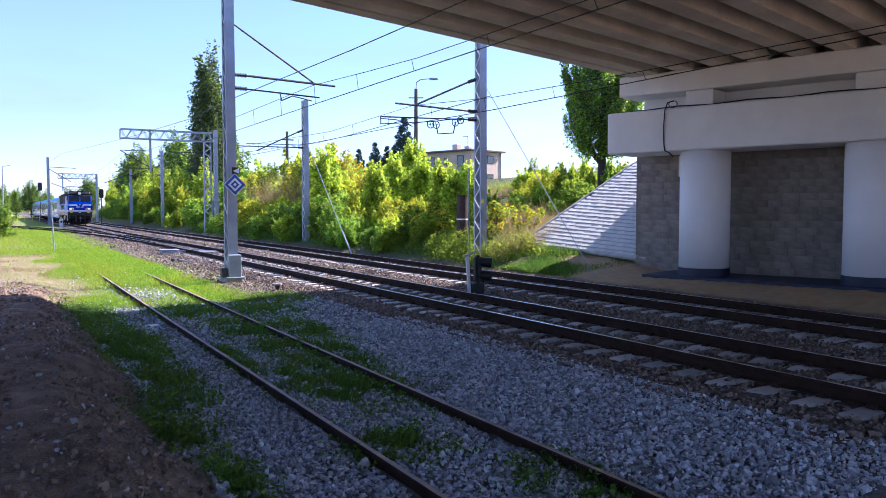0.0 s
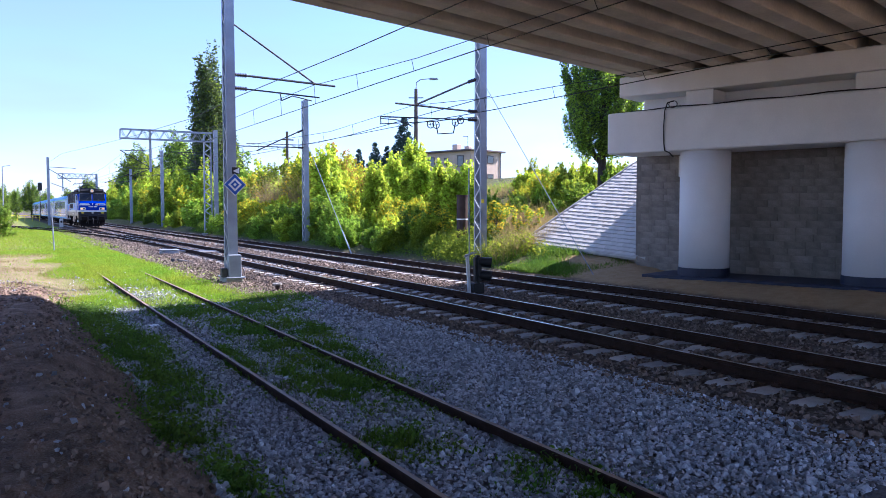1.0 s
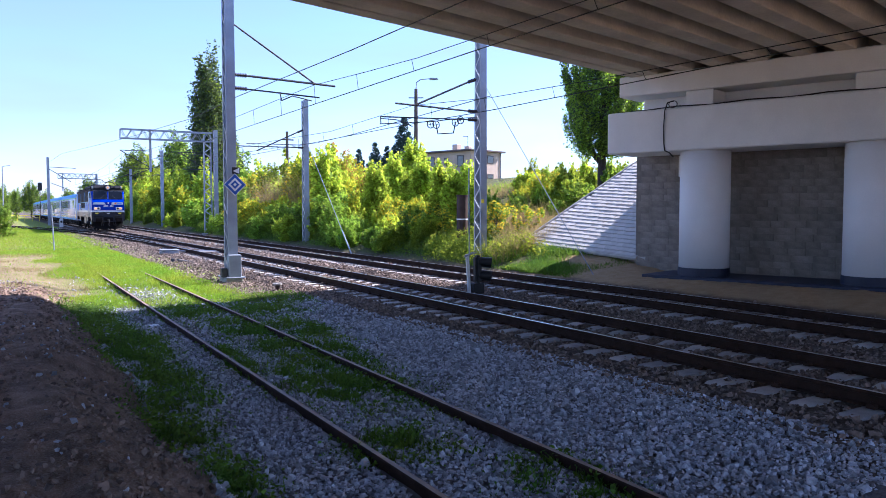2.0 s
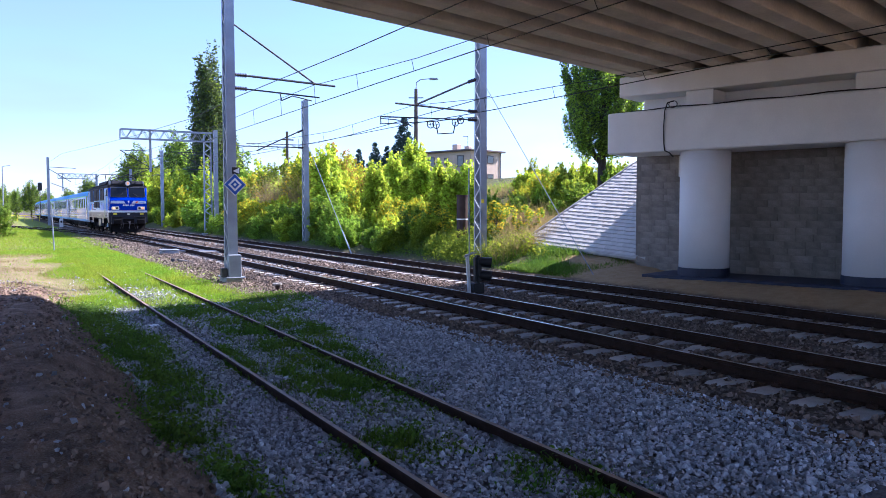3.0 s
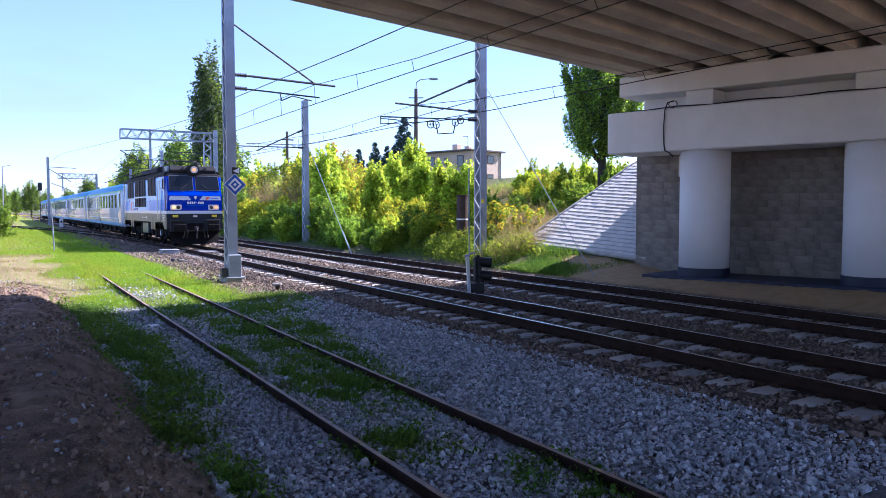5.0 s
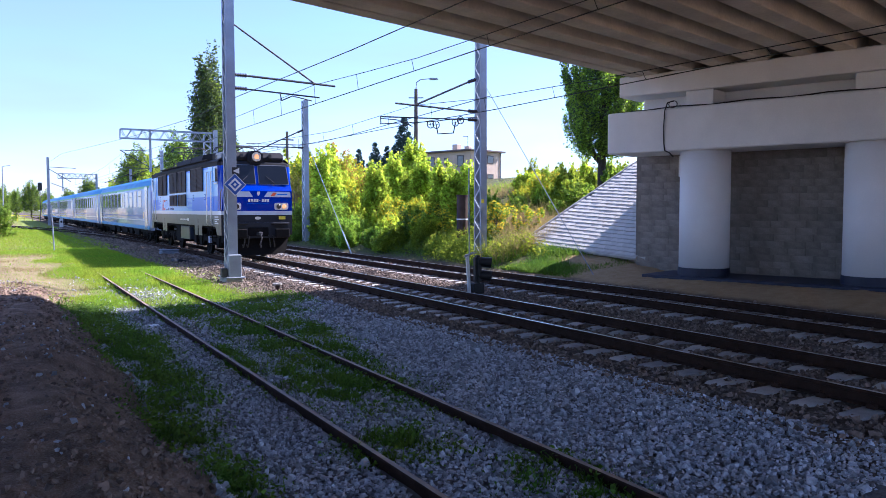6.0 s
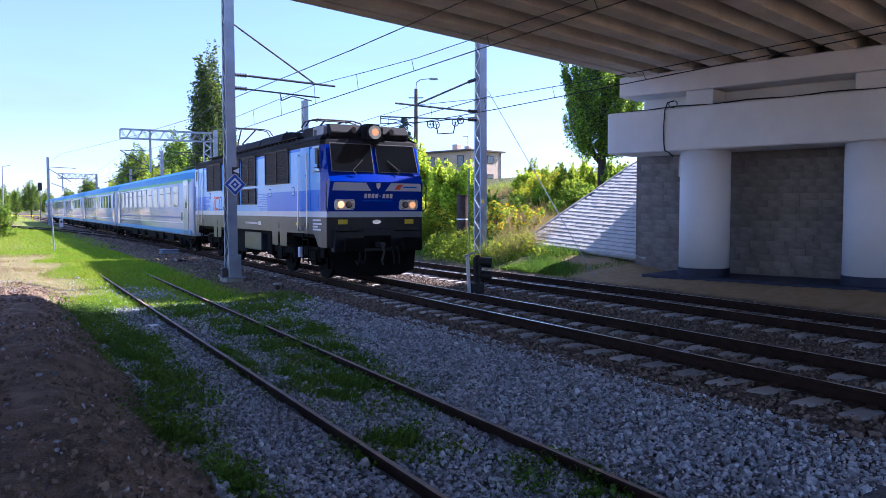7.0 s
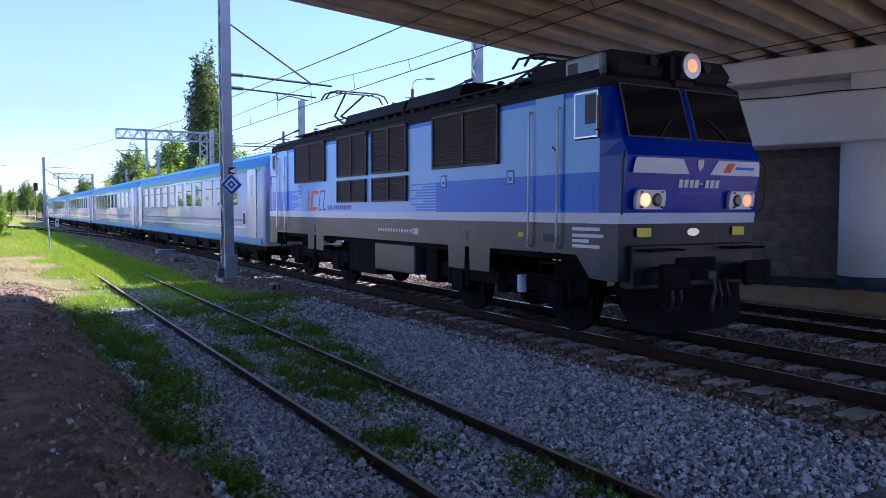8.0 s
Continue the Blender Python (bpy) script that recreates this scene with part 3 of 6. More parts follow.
def make_block_wall():
    w = tagged(empty("abutment_wall"), "split-faced grey block wall behind the columns", "wall", kind="structure")
    part("wall_core", box(B(), 1.30, 1.9, Y_END, 2.88, -0.3, 4.96, PIER), MORTAR, w)
    part("wall_end", box(B(), 1.34, 9.0, 2.60, 2.86, -0.3, 4.9, PIER), MORTAR, w)
    variants = []
    rng = random.Random(5)
    for v in range(6):
        bm = B()
        L = (0.395, 0.495, 0.595)[v % 3]
        box(bm, 0, 0.06, 0.0, L - 0.007, 0, 0.193)
        bmesh.ops.subdivide_edges(bm, edges=[e for e in bm.edges if abs(e.verts[0].co.y - e.verts[1].co.y) > 0.05], cuts=1)
        for q in bm.verts:
            if q.co.x < 0.01:
                q.co.x += rng.uniform(-0.004, 0.004)
        me = bpy.data.meshes.new("block")
        bm.to_mesh(me)
        bm.free()
        me.materials.append(BLOCK)
        variants.append((L, me))
    rest_v, rest_f = [], []
    z, row, made = -0.1, 0, 0
    while z < 3.75:
        y = 2.9 - rng.choice((0, 0.1, 0.2))
        while y > -9.5:
            L, me = rng.choice(variants)
            y -= L
            if y > -4.2 and made < 300 and (y > -0.2 or y < -0.9 or True):
                ob = new("block", me)
                ob.matrix_basis = PIER @ Matrix.Translation((1.26, y, z))
                ob.parent = w
                made += 1
            else:
                o = len(rest_v)
                for vv in me.vertices:
                    rest_v.append(tuple(PIER @ (vv.co + Vector((1.26, y, z)))))
                for p in me.polygons:
                    ids = list(p.vertices)
                    for i in range(1, len(ids) - 1):
                        rest_f.append((o + ids[0], o + ids[i], o + ids[i + 1]))
        z += 0.2
        row += 1
    joined("further_blocks", rest_v, rest_f, BLOCK, w, "stuff")


make_bridge()

# ---- overhead line masts ----


def lattice_mast(x, y, z0, z1, wide=0.34, deep=0.20, name="catenary_mast", label="galvanised steel lattice mast of the overhead line", taper=0.75, turn=0.0, lacing=GALV_PALE):
    """Two channels joined by flat diagonal lacing."""
    t = tagged(empty(name, pose(x, y, 0, 0, 0, turn)), label, "mast", "overhead line masts")
    for s in (-1, 1):
        bm = B()
        w0, w1 = wide / 2, wide / 2 * taper
        for zz0, zz1 in ((z0, z1),):
            def ring(z, w):
                return [Vector((s * w, -deep / 2, z)), Vector((s * w, deep / 2, z)), Vector((s * (w - 0.075), deep / 2, z)), Vector((s * (w - 0.075), deep / 2 - 0.012, z)), Vector((s * (w - 0.014), deep / 2 - 0.012, z)), Vector((s * (w - 0.014), -deep / 2 + 0.012, z)), Vector((s * (w - 0.075), -deep / 2 + 0.012, z)), Vector((s * (w - 0.075), -deep / 2, z))]
            lo, hi = [bm.verts.new(p) for p in ring(zz0, w0)], [bm.verts.new(p) for p in ring(zz1, w1)]
            for i in range(8):
                bm.faces.new((lo[i], lo[(i + 1) % 8], hi[(i + 1) % 8], hi[i]))
            bm.faces.new(lo)
            bm.faces.new(hi)
        bmesh.ops.recalc_face_normals(bm, faces=bm.faces[:])
        part("channel", bm, GALV, t)
    z, s, step = z0 + 0.25, 1, 0.42
    while z + step < z1:
        k = (z - z0) / (z1 - z0)
        w = wide / 2 * (1 + (taper - 1) * k) - 0.04
        for f in (-deep / 2 - 0.006, deep / 2 + 0.006):
            bm = B()
            a, b = Vector((-s * w, f, z)), Vector((s * w, f, z + step))
            d = (b - a).normalized()
            side = Vector((d.z, 0, -d.x)) * 0.022
            vs = [bm.verts.new(q + Vector((0, o, 0))) for o in (-0.004, 0.004) for q in (a - side, b - side, b + side, a + side)]
            for fc in ((0, 1, 2, 3), (7, 6, 5, 4), (0, 4, 5, 1), (1, 5, 6, 2), (2, 6, 7, 3), (3, 7, 4, 0)):
                bm.faces.new([vs[i] for i in fc])
            part("lacing_bar", bm, lacing, t)
        z += step
        s = -s
    part("foundation", bevelled(box(B(), -wide * 0.75, wide * 0.75, -0.27, 0.27, z0 - 0.5, z0 - 0.02), 0.03), SLEEPER, t, "weathered concrete foundation")
    return t


mast_near = lattice_mast(6.30, 24.2, -0.10, 10.5, 0.56, 0.29, label="galvanised steel lattice mast with a blue diamond sign", taper=0.6, turn=90, lacing=GALV)
mast_far = lattice_mast(16.2, 44.6, -0.1, 8.65, 0.55, 0.29, turn=90)
mast_mid = lattice_mast(16.2, 25.0, 0.1, 9.4, 0.52, 0.28, turn=90)
lattice_mast(16.2, 92.0, 0.0, 8.8, 0.55, 0.3, turn=90)
lattice_mast(16.2, 116.0, 0.0, 7.8, 0.55, 0.3, turn=90)
lattice_mast(6.3, 126.0, -0.3, 9.7, 0.55, 0.35, turn=90)

# ---- train ----
FRONT = (110.405, -16.2961, 0.70434, -0.033286)
HW = 1.50                     # half width of the locomotive
LEN = 16.1


def quad(bm, pts, slot=0):
    f = bm.faces.new([bm.verts.new(p) for p in pts])
    f.material_index = slot
    return f


def panel(name, x, y0, y1, z0, z1, material, parent, thick=0.006, label="", bevel=0.0, side=-1):
    """A thin plate lying on the side of a vehicle whose skin is at x."""
    a, b = sorted((x, x + side * thick))
    bm = box(B(), a, b, y0, y1, z0, z1)
    if bevel:
        bevelled(bm, bevel)
    return part(name, bm, material, parent, label)


def face_panel(name, outline, lean, material, parent, thick=0.008, label=""):
    """A thin plate on the nose: outline in (x, z), lean(z) gives the skin's y."""
    return part(name, prism(B(), outline, lambda u, v, w: Vector((u, lean(v) - 0.004 - w, v)), thick), material, parent, label)


NOSE = [(0.98, 0.0, 1.47), (1.81, 0.0, 1.47), (1.97, -0.03, 1.46), (2.79, -0.14, 1.42), (3.02, 0.0, 1.41), (3.80, 0.26, 1.39), (3.95, 0.30, 1.35), (4.14, 0.62, 1.16)]


def nose_y(z):
    for (z0, y0, w0), (z1, y1, w1) in zip(NOSE[:-1], NOSE[1:]):
        if z <= z1:
            return y0 + (y1 - y0) * (z - z0) / (z1 - z0)
    return NOSE[-1][1]


def make_body():
    """The shell: nose at both ends, banded sides, sloping roof edges."""
    bm = B()
    G, W, L, M, N, R = 0, 1, 2, 3, 4, 5
    tones = [6, W, N, N, N, R, R]                 # by band on the nose
    sides = [(W, W), (M, L), (L, L), (L, L), (M, M), (R, R)]
    for end in (1, -1):
        def at(u, y, z):
            return (u, y, z) if end == 1 else (-u, LEN - y, z)
        for i, ((z0, y0, w0), (z1, y1, w1)) in enumerate(zip(NOSE[:-1], NOSE[1:])):
            cuts = 6
            for c in range(cuts):
                a, b = -1 + 2 * c / cuts, -1 + 2 * (c + 1) / cuts
                bow = lambda s: 0.05 * s * s
                quad(bm, [at(w0 * a, y0 + bow(a), z0), at(w0 * b, y0 + bow(b), z0), at(w1 * b, y1 + bow(b), z1), at(w1 * a, y1 + bow(a), z1)], tones[i])
            for s in (-1, 1):
                if i < 6:
                    q = [at(s * w0, y0 + 0.05, z0), at(s * w1, y1 + 0.05, z1), at(s * HW, 0.42, z1), at(s * HW, 0.42, z0)]
                    quad(bm, q if s == 1 else q[::-1], (G, W, N, N, N, R)[i])
    for s in (-1, 1):
        zs = [1.81, 1.97, 2.57, 3.02, 3.72, 3.80, 3.95]
        ys = [0.42, 5.2, LEN - 0.42]
        for i in range(6):
            for j in range(2):
                q = [(s * HW, ys[j], zs[i]), (s * HW, ys[j + 1], zs[i]), (s * HW, ys[j + 1], zs[i + 1]), (s * HW, ys[j], zs[i + 1])]
                tone = sides[i][j]
                quad(bm, q[::-1] if s == 1 else q, tone)
        # grey skirt with its steps
        steps = [(0.42, 0.98), (0.62, 1.0), (0.92, 1.33), (3.28, 1.33), (3.30, 0.90), (3.95, 0.90), (3.97, 1.33), (4.12, 1.33), (4.14, 0.90), (4.72, 0.90), (4.74, 1.33), (11.3, 1.33), (11.32, 0.92), (11.85, 0.92), (11.87, 1.33), (12.0, 1.33), (12.02, 0.92), (12.5, 0.92), (12.52, 1.33), (15.2, 1.33), (15.25, 1.0), (LEN - 0.42, 0.98)]
        for (ya, za), (yb, zb) in zip(steps[:-1], steps[1:]):
            q = [(s * HW, ya, za), (s * HW, yb, zb), (s * HW, yb, 1.81), (s * HW, ya, 1.81)]
            quad(bm, q[::-1] if s == 1 else q, G)
        for (u0, z0), (u1, z1) in (((HW, 3.95), (1.36, 4.10)), ((1.36, 4.10), (0.9, 4.20)), ((0.9, 4.20), (0.0, 4.22))):
            q = [(s * u0, 0.42, z0), (s * u0, LEN - 0.42, z0), (s * u1, LEN - 0.62, z1), (s * u1, 0.62, z1)]
            quad(bm, q[::-1] if s == 1 else q, R)
    bmesh.ops.remove_doubles(bm, verts=bm.verts[:], dist=0.002)
    bmesh.ops.recalc_face_normals(bm, faces=bm.faces[:])
    return bm


def wheelset(parent, y, r, gauge=0.75):
    ws = empty("wheelset")
    ws.parent = parent
    ws.matrix_basis = pose(0, y, r)
    for s in (-1, 1):
        bm = rod(B(), (s * (gauge - 0.06), 0, 0), (s * (gauge + 0.07), 0, 0), r, seg=28)
        rod(bm, (s * (gauge + 0.07), 0, 0), (s * (gauge + 0.13), 0, 0), r * 0.35, r * 0.3, seg=12)
        for k in range(6):
            a = k * math.pi / 3
            box(bm, gauge * s + s * 0.07 - 0.012, gauge * s + s * 0.07 + 0.012, r * 0.45, r * 0.7, -0.05, 0.05, Matrix.Rotation(a, 4, "X"))
        part("wheel", bm, UNDER, ws)
    part("axle", rod(B(), (-0.8, 0, 0), (0.8, 0, 0), 0.08, seg=12), UNDER, ws)
    return ws


def bogie_frame(parent, y, half, r, wide):
    bm = B()
    for s in (-1, 1):
        box(bm, s * wide - 0.07, s * wide + 0.07, y - half - 0.75, y + half + 0.75, r + 0.02, r + 0.30)
        for d in (-half, half):
            box(bm, s * wide - 0.12, s * wide + 0.12, y + d - 0.2, y + d + 0.2, r - 0.22, r + 0.2)
            for e in (-0.34, 0.34):
                rod(bm, (s * wide, y + d + e, r - 0.1), (s * wide, y + d + e, r + 0.32), 0.11, seg=10)
            box(bm, s * wide * 0.93 - 0.04, s * wide * 0.93 + 0.04, y + d - r - 0.12, y + d - r - 0.02, r - 0.3, r + 0.2)
        rod(bm, (s * wide * 1.03, y, r - 0.1), (s * wide * 1.03, y, r + 0.5), 0.16, seg=12)
        rod(bm, (s * wide * 1.05, y - 0.5, r + 0.1), (s * wide * 1.05, y + 0.9, r + 0.25), 0.05, seg=8)
    box(bm, -wide, wide, y - 0.3, y + 0.3, r - 0.1, r + 0.3)
    return part("bogie_frame", bm, UNDER, parent)


def louvre(parent, y0, y1, z0, z1, halves=2):
    x = -HW
    v = panel("louvre_grille", x, y0, y1, z0, z1, LOUVRE, parent, 0.02, "dark brown ventilation louvre")
    bm = B()
    n = int((z1 - z0) / 0.055)
    for i in range(n):
        z = z0 + 0.03 + (z1 - z0 - 0.06) * i / n
        a = [(x - 0.022, z + 0.035), (x - 0.05, z), (x - 0.044, z - 0.004), (x - 0.02, z + 0.028)]
        prism(bm, a, lambda u, w, d: Vector((u, y0 + 0.04 + d, w)), y1 - y0 - 0.08)
    part("slats", bm, LOUVRE, v)
    bm = B()
    for k in range(halves + 1):
        yy = y0 + (y1 - y0 - 0.05) * k / halves
        box(bm, x - 0.055, x - 0.018, yy, yy + 0.05, z0, z1)
    box(bm, x - 0.055, x - 0.018, y0, y1, z0, z0 + 0.04)
    box(bm, x - 0.055, x - 0.018, y0, y1, z1 - 0.04, z1)
    part("frame", bm, LOUVRE, v)


def pantograph(parent, y, lift):
    p = part("pantograph", sweep(B(), [(-0.55, y - 0.5, 4.42), (0.55, y - 0.5, 4.42), (0.55, y + 0.5, 4.42), (-0.55, y + 0.5, 4.42), (-0.55, y - 0.5, 4.42)], 0.035), STEEL_DARK, parent, "dark steel pantograph")
    knee, head = (0.0, y + 0.95, 4.45 + 0.45 * lift), (0.0, y - 0.35, 4.50 + 0.92 * lift)
    bm = B()
    for s in (-1, 1):
        rod(bm, (s * 0.35, y - 0.4, 4.45), (s * 0.10, knee[1], knee[2]), 0.035)
        rod(bm, (s * 0.10, knee[1], knee[2]), (s * 0.30, head[1], head[2]), 0.028)
    rod(bm, (0, y - 0.2, 4.42), (0, knee[1] + 0.08, knee[2] - 0.05), 0.02)
    part("arm", bm, STEEL_DARK, p)
    bm = B()
    for d in (-0.18, 0.18):
        sweep(bm, [(-0.98, head[1] + d, head[2] - 0.22), (-0.85, head[1] + d, head[2] - 0.03), (-0.6, head[1] + d, head[2] + 0.03), (0.6, head[1] + d, head[2] + 0.03), (0.85, head[1] + d, head[2] - 0.03), (0.98, head[1] + d, head[2] - 0.22)], 0.025)
    for s in (-0.5, 0.5):
        rod(bm, (s, head[1] - 0.18, head[2]), (s, head[1] + 0.18, head[2]), 0.018)
    part("collector_head", bm, STEEL_DARK, p)
    bm = B()
    for a in (-0.5, 0.5):
        for b in (-0.5, 0.5):
            for k in range(4):
                rod(bm, (a, y + b, 4.18 + k * 0.055), (a, y + b, 4.21 + k * 0.055), 0.07, 0.045, seg=10)
    part("insulator", bm, INSUL, p)


def make_loco():
    t = tagged(empty("locomotive"), "blue electric locomotive with white stripes and grey skirt", "locomotive")
    body = part("body", make_body(), LOCO_GREY, t)
    for m in (LOCO_WHITE, LOCO_SKY, LOCO_MID, LOCO_NAVY, LOCO_ROOF, LOCO_FRONT_SHADE):
        body.data.materials.append(m)
    part("underframe", box(B(), -1.38, 1.38, 0.5, LEN - 0.5, 1.22, 1.8), UNDER, t)
    x = -HW
    # side: louvres
    for y0, y1, z0, z1 in ((11.12, 13.45, 2.78, 3.86), (8.45, 10.25, 2.84, 3.86), (6.42, 8.18, 2.84, 3.86), (2.98, 5.30, 2.82, 3.86)):
        louvre(t, y0, y1, z0, z1)
    for y0, y1 in ((8.66, 10.38), (6.56, 8.28)):
        louvre(t, y0 - 0.13, y1 - 0.12, 2.20, 2.75)
    # blue fade bars behind the mid-blue band
    for k in range(10):
        z = 2.0 + k * 0.058
        panel("fade_bar", x, 5.18, 5.75 + 0.55 * abs(math.sin(k * 1.9 + 0.6)), z, z + 0.028, LOCO_MID, t, 0.003)
        panel("fade_bar", x, 13.9 - 0.9 * abs(math.sin(k * 2.3 + 0.3)), 15.6, z, z + 0.05, LOCO_MID, t, 0.003)
    # cab door with rails
    for y0 in (1.22, 14.2):
        d = panel("cab_door", x, y0, y0 + 0.72, 1.99, 3.80, LOCO_SKY, t, 0.018, "light blue cab door", 0.006)
        panel("lower_panel", x - 0.018, y0 + 0.01, y0 + 0.71, 2.0, 2.565, LOCO_MID, d, 0.003)
        part("door_handle", rod(B(), (x - 0.05, y0 + 0.12, 2.92), (x - 0.05, y0 + 0.24, 3.0), 0.014), STEEL_DARK, d)
        for yy in (y0 + 0.82, y0 + 0.08):
            bm = sweep(B(), [(x, yy, 3.60), (x - 0.07, yy, 3.58), (x - 0.07, yy + 0.02, 1.5), (x - 0.06, yy + 0.05, 1.42), (x, yy + 0.05, 1.42)], 0.02)
            part("handrail", bm, CHROME, t, "bright steel handrail")
        # Black plate paints the shade inside the foot hole; no recess is cut.
        panel("foot_hole", x, y0 + 0.12, y0 + 0.52, 1.50, 1.63, BLACK, t, 0.004)
        bm = B()
        for zz in (0.55, 0.85, 1.15):
            box(bm, x - 0.03, x + 0.18, y0 + 0.12, y0 + 0.58, zz, zz + 0.03)
        for yy in (y0 + 0.12, y0 + 0.56):
            box(bm, x - 0.03, x, yy, yy + 0.03, 0.5, 1.34)
        part("step_ladder", bm, UNDER, t)
    # side cab windows
    for y0 in (0.42, 15.2):
        w = part("cab_window", bevelled(box(B(), x - 0.03, x + 0.01, y0, y0 + 0.56, 3.06, 3.78), 0.05, 2), CHROME, t, "cab side window in a bright rounded frame")
        panel("reveal", x - 0.03, y0 + 0.045, y0 + 0.515, 3.105, 3.735, LOCO_SKY, w, 0.004)
        panel("pane", x - 0.034, y0 + 0.06, y0 + 0.29, 3.28, 3.71, BLACK, w, 0.008, bevel=0.03)
    part("mirror", bevelled(box(B(), x - 0.12, x - 0.06, 0.30, 0.36, 3.15, 3.66), 0.01), STEEL_DARK, t)
    part("mirror_arm", sweep(B(), [(x, 0.45, 3.2), (x - 0.1, 0.3, 3.18), (x - 0.24, 0.26, 3.15)], 0.012), STEEL_DARK, t)
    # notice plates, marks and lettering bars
    for y0, z0 in ((4.80, 2.44), (2.54, 2.44), (13.0, 2.46)):
        n = panel("notice_plate", x, y0, y0 + 0.22, z0, z0 + 0.25, LOCO_NAVY, t, 0.005)
        panel("notice_field", x - 0.005, y0 + 0.03, y0 + 0.19, z0 + 0.03, z0 + 0.22, LOCO_SKY, n, 0.002)
        panel("notice_mark", x - 0.007, y0 + 0.07, y0 + 0.15, z0 + 0.07, z0 + 0.13, LOCO_NAVY, n, 0.002)
    slanted = lambda y0, w, z0, z1, m: part("emblem_shape", prism(B(), [(y0, z0), (y0 + w, z0), (y0 + w + 0.25 * (z0 - z1), z1), (y0 + 0.25 * (z0 - z1), z1)], lambda u, v, d: Vector((x - d - 0.0005, u, v)), 0.004), m, t)
    slanted(12.42, 0.13, 2.0, 2.40, RED)
    slanted(12.31, 0.13, 2.45, 2.56, RED)
    slanted(12.16, 0.13, 2.0, 2.54, RED)
    slanted(11.78, 0.38, 2.0, 2.10, RED)
    slanted(11.66, 0.38, 2.44, 2.54, RED)
    for q in (11.62, 11.3):
        slanted(q, 0.04, 2.0, 2.54, LOCO_NAVY)
        slanted(q - 0.2, 0.22, 2.0, 2.04, LOCO_NAVY)
    slanted(11.2, 0.26, 2.50, 2.54, LOCO_NAVY)
    for k in range(12):
        y0 = 11.0 - 0.125 * k - (0.08 if k > 2 else 0)
        panel("lettering_bar", x, y0 - 0.09, y0, 2.02, 2.13, LOCO_NAVY, t, 0.003)
    for k in range(14):
        panel("lettering_bar", x, 7.9 - 0.13 * k - 0.07, 7.9 - 0.13 * k, 1.53, 1.60, WHITE, t, 0.003)
    panel("number_field", x, 5.95, 6.25, 1.5, 1.63, WHITE, t, 0.003)
    for k, (w, z) in enumerate(((0.62, 1.70), (0.70, 1.60), (0.38, 1.52), (0.62, 1.44))):
        panel("lettering_bar", x, 1.02 - w, 1.02, z, z + 0.05, LOCO_WHITE, t, 0.003)
    panel("yellow_plate", x, 2.28, 2.42, 1.56, 1.64, YELLOW, t, 0.004)
    panel("cover_panel", x, 0.55, 1.02, 2.04, 2.42, LOCO_MID, t, 0.008, bevel=0.003)
    panel("drain_hatch", x, 4.0, 4.09, 1.45, 1.62, BLACK, t, 0.004)
    panel("drain_hatch", x, 11.9, 11.99, 1.4, 1.6, BLACK, t, 0.004)
    part("gutter", box(B(), x - 0.025, x, 0.6, LEN - 0.6, 3.955, 3.985), LOCO_ROOF, t)
    # nose: windscreens, lamps, stripes
    for s in (-1, 1):
        a, b = (-1.33, -0.06) if s < 0 else (0.06, 1.33)
        frame_out = [(a, 3.06), (b, 3.06), (b - (0.04 if s > 0 else 0), 3.86), (a + (0.04 if s < 0 else 0), 3.86)]
        w = face_panel("windscreen", frame_out, nose_y, FRAME, t, 0.02, "dark windscreen in a thin bright frame")
        face_panel("pane", [(a + 0.022, 3.08), (b - 0.022, 3.08), (b - 0.022 - (0.04 if s > 0 else 0), 3.838), (a + 0.022 + (0.04 if s < 0 else 0), 3.838)], lambda z: nose_y(z) - 0.02, WINDSCREEN, w, 0.006)
        part("wiper", sweep(B(), [(s * 0.62, nose_y(3.0) - 0.05, 2.98), (s * 0.72, nose_y(3.1) - 0.06, 3.10), (s * 0.38, nose_y(3.4) - 0.05, 3.40)], 0.012), STEEL_DARK, w)
        cx = s * 0.98 - 0.02
        h = face_panel("headlamp", [(cx - 0.25, 2.02), (cx + 0.25, 2.02), (cx + 0.29, 2.08), (cx + 0.29, 2.24), (cx + 0.25, 2.30), (cx - 0.25, 2.30), (cx - 0.29, 2.24), (cx - 0.29, 2.08)], nose_y, WHITE, t, 0.06, "twin headlamp in a pale oblong rim")
        for d, m in ((-0.115 * s * -1, LAMP_WARM), (0.115 * s * -1, LAMP_DIM)):
            part("lens", rod(B(), (cx + d, -0.15, 2.16), (cx + d, -0.125, 2.16), 0.07, 0.10, seg=20), (LAMP_BRIGHT if s < 0 else LAMP_WARM) if m is LAMP_WARM else INSUL, h)
        for q in (-0.2, 0.2):
            for zz in (2.05, 2.27):
                part("bolt", rod(B(), (cx + q, -0.155, zz), (cx + q, -0.12, zz), 0.015, seg=8), STEEL_DARK, h)
        face_panel("yellow_plate", [(s * 1.02 - 0.14, 1.62), (s * 1.02 + 0.14, 1.62), (s * 1.02 + 0.14, 1.75), (s * 1.02 - 0.14, 1.75)], nose_y, YELLOW, t)
        part("handrail", sweep(B(), [(s * 1.45, -0.05, 2.85), (s * 1.53, -0.1, 2.7), (s * 1.53, -0.08, 2.05), (s * 1.45, 0, 1.95)], 0.016), STEEL_DARK, t)
        bf = part("buffer", rod(B(), (s * 0.88, 0.05, 1.06), (s * 0.88, -0.42, 1.06), 0.13, seg=16), STEEL_DARK, t)
        part("buffer_plate", bevelled(box(B(), s * 0.88 - 0.30, s * 0.88 + 0.30, -0.52, -0.42, 0.88, 1.25), 0.03), UNDER, bf)
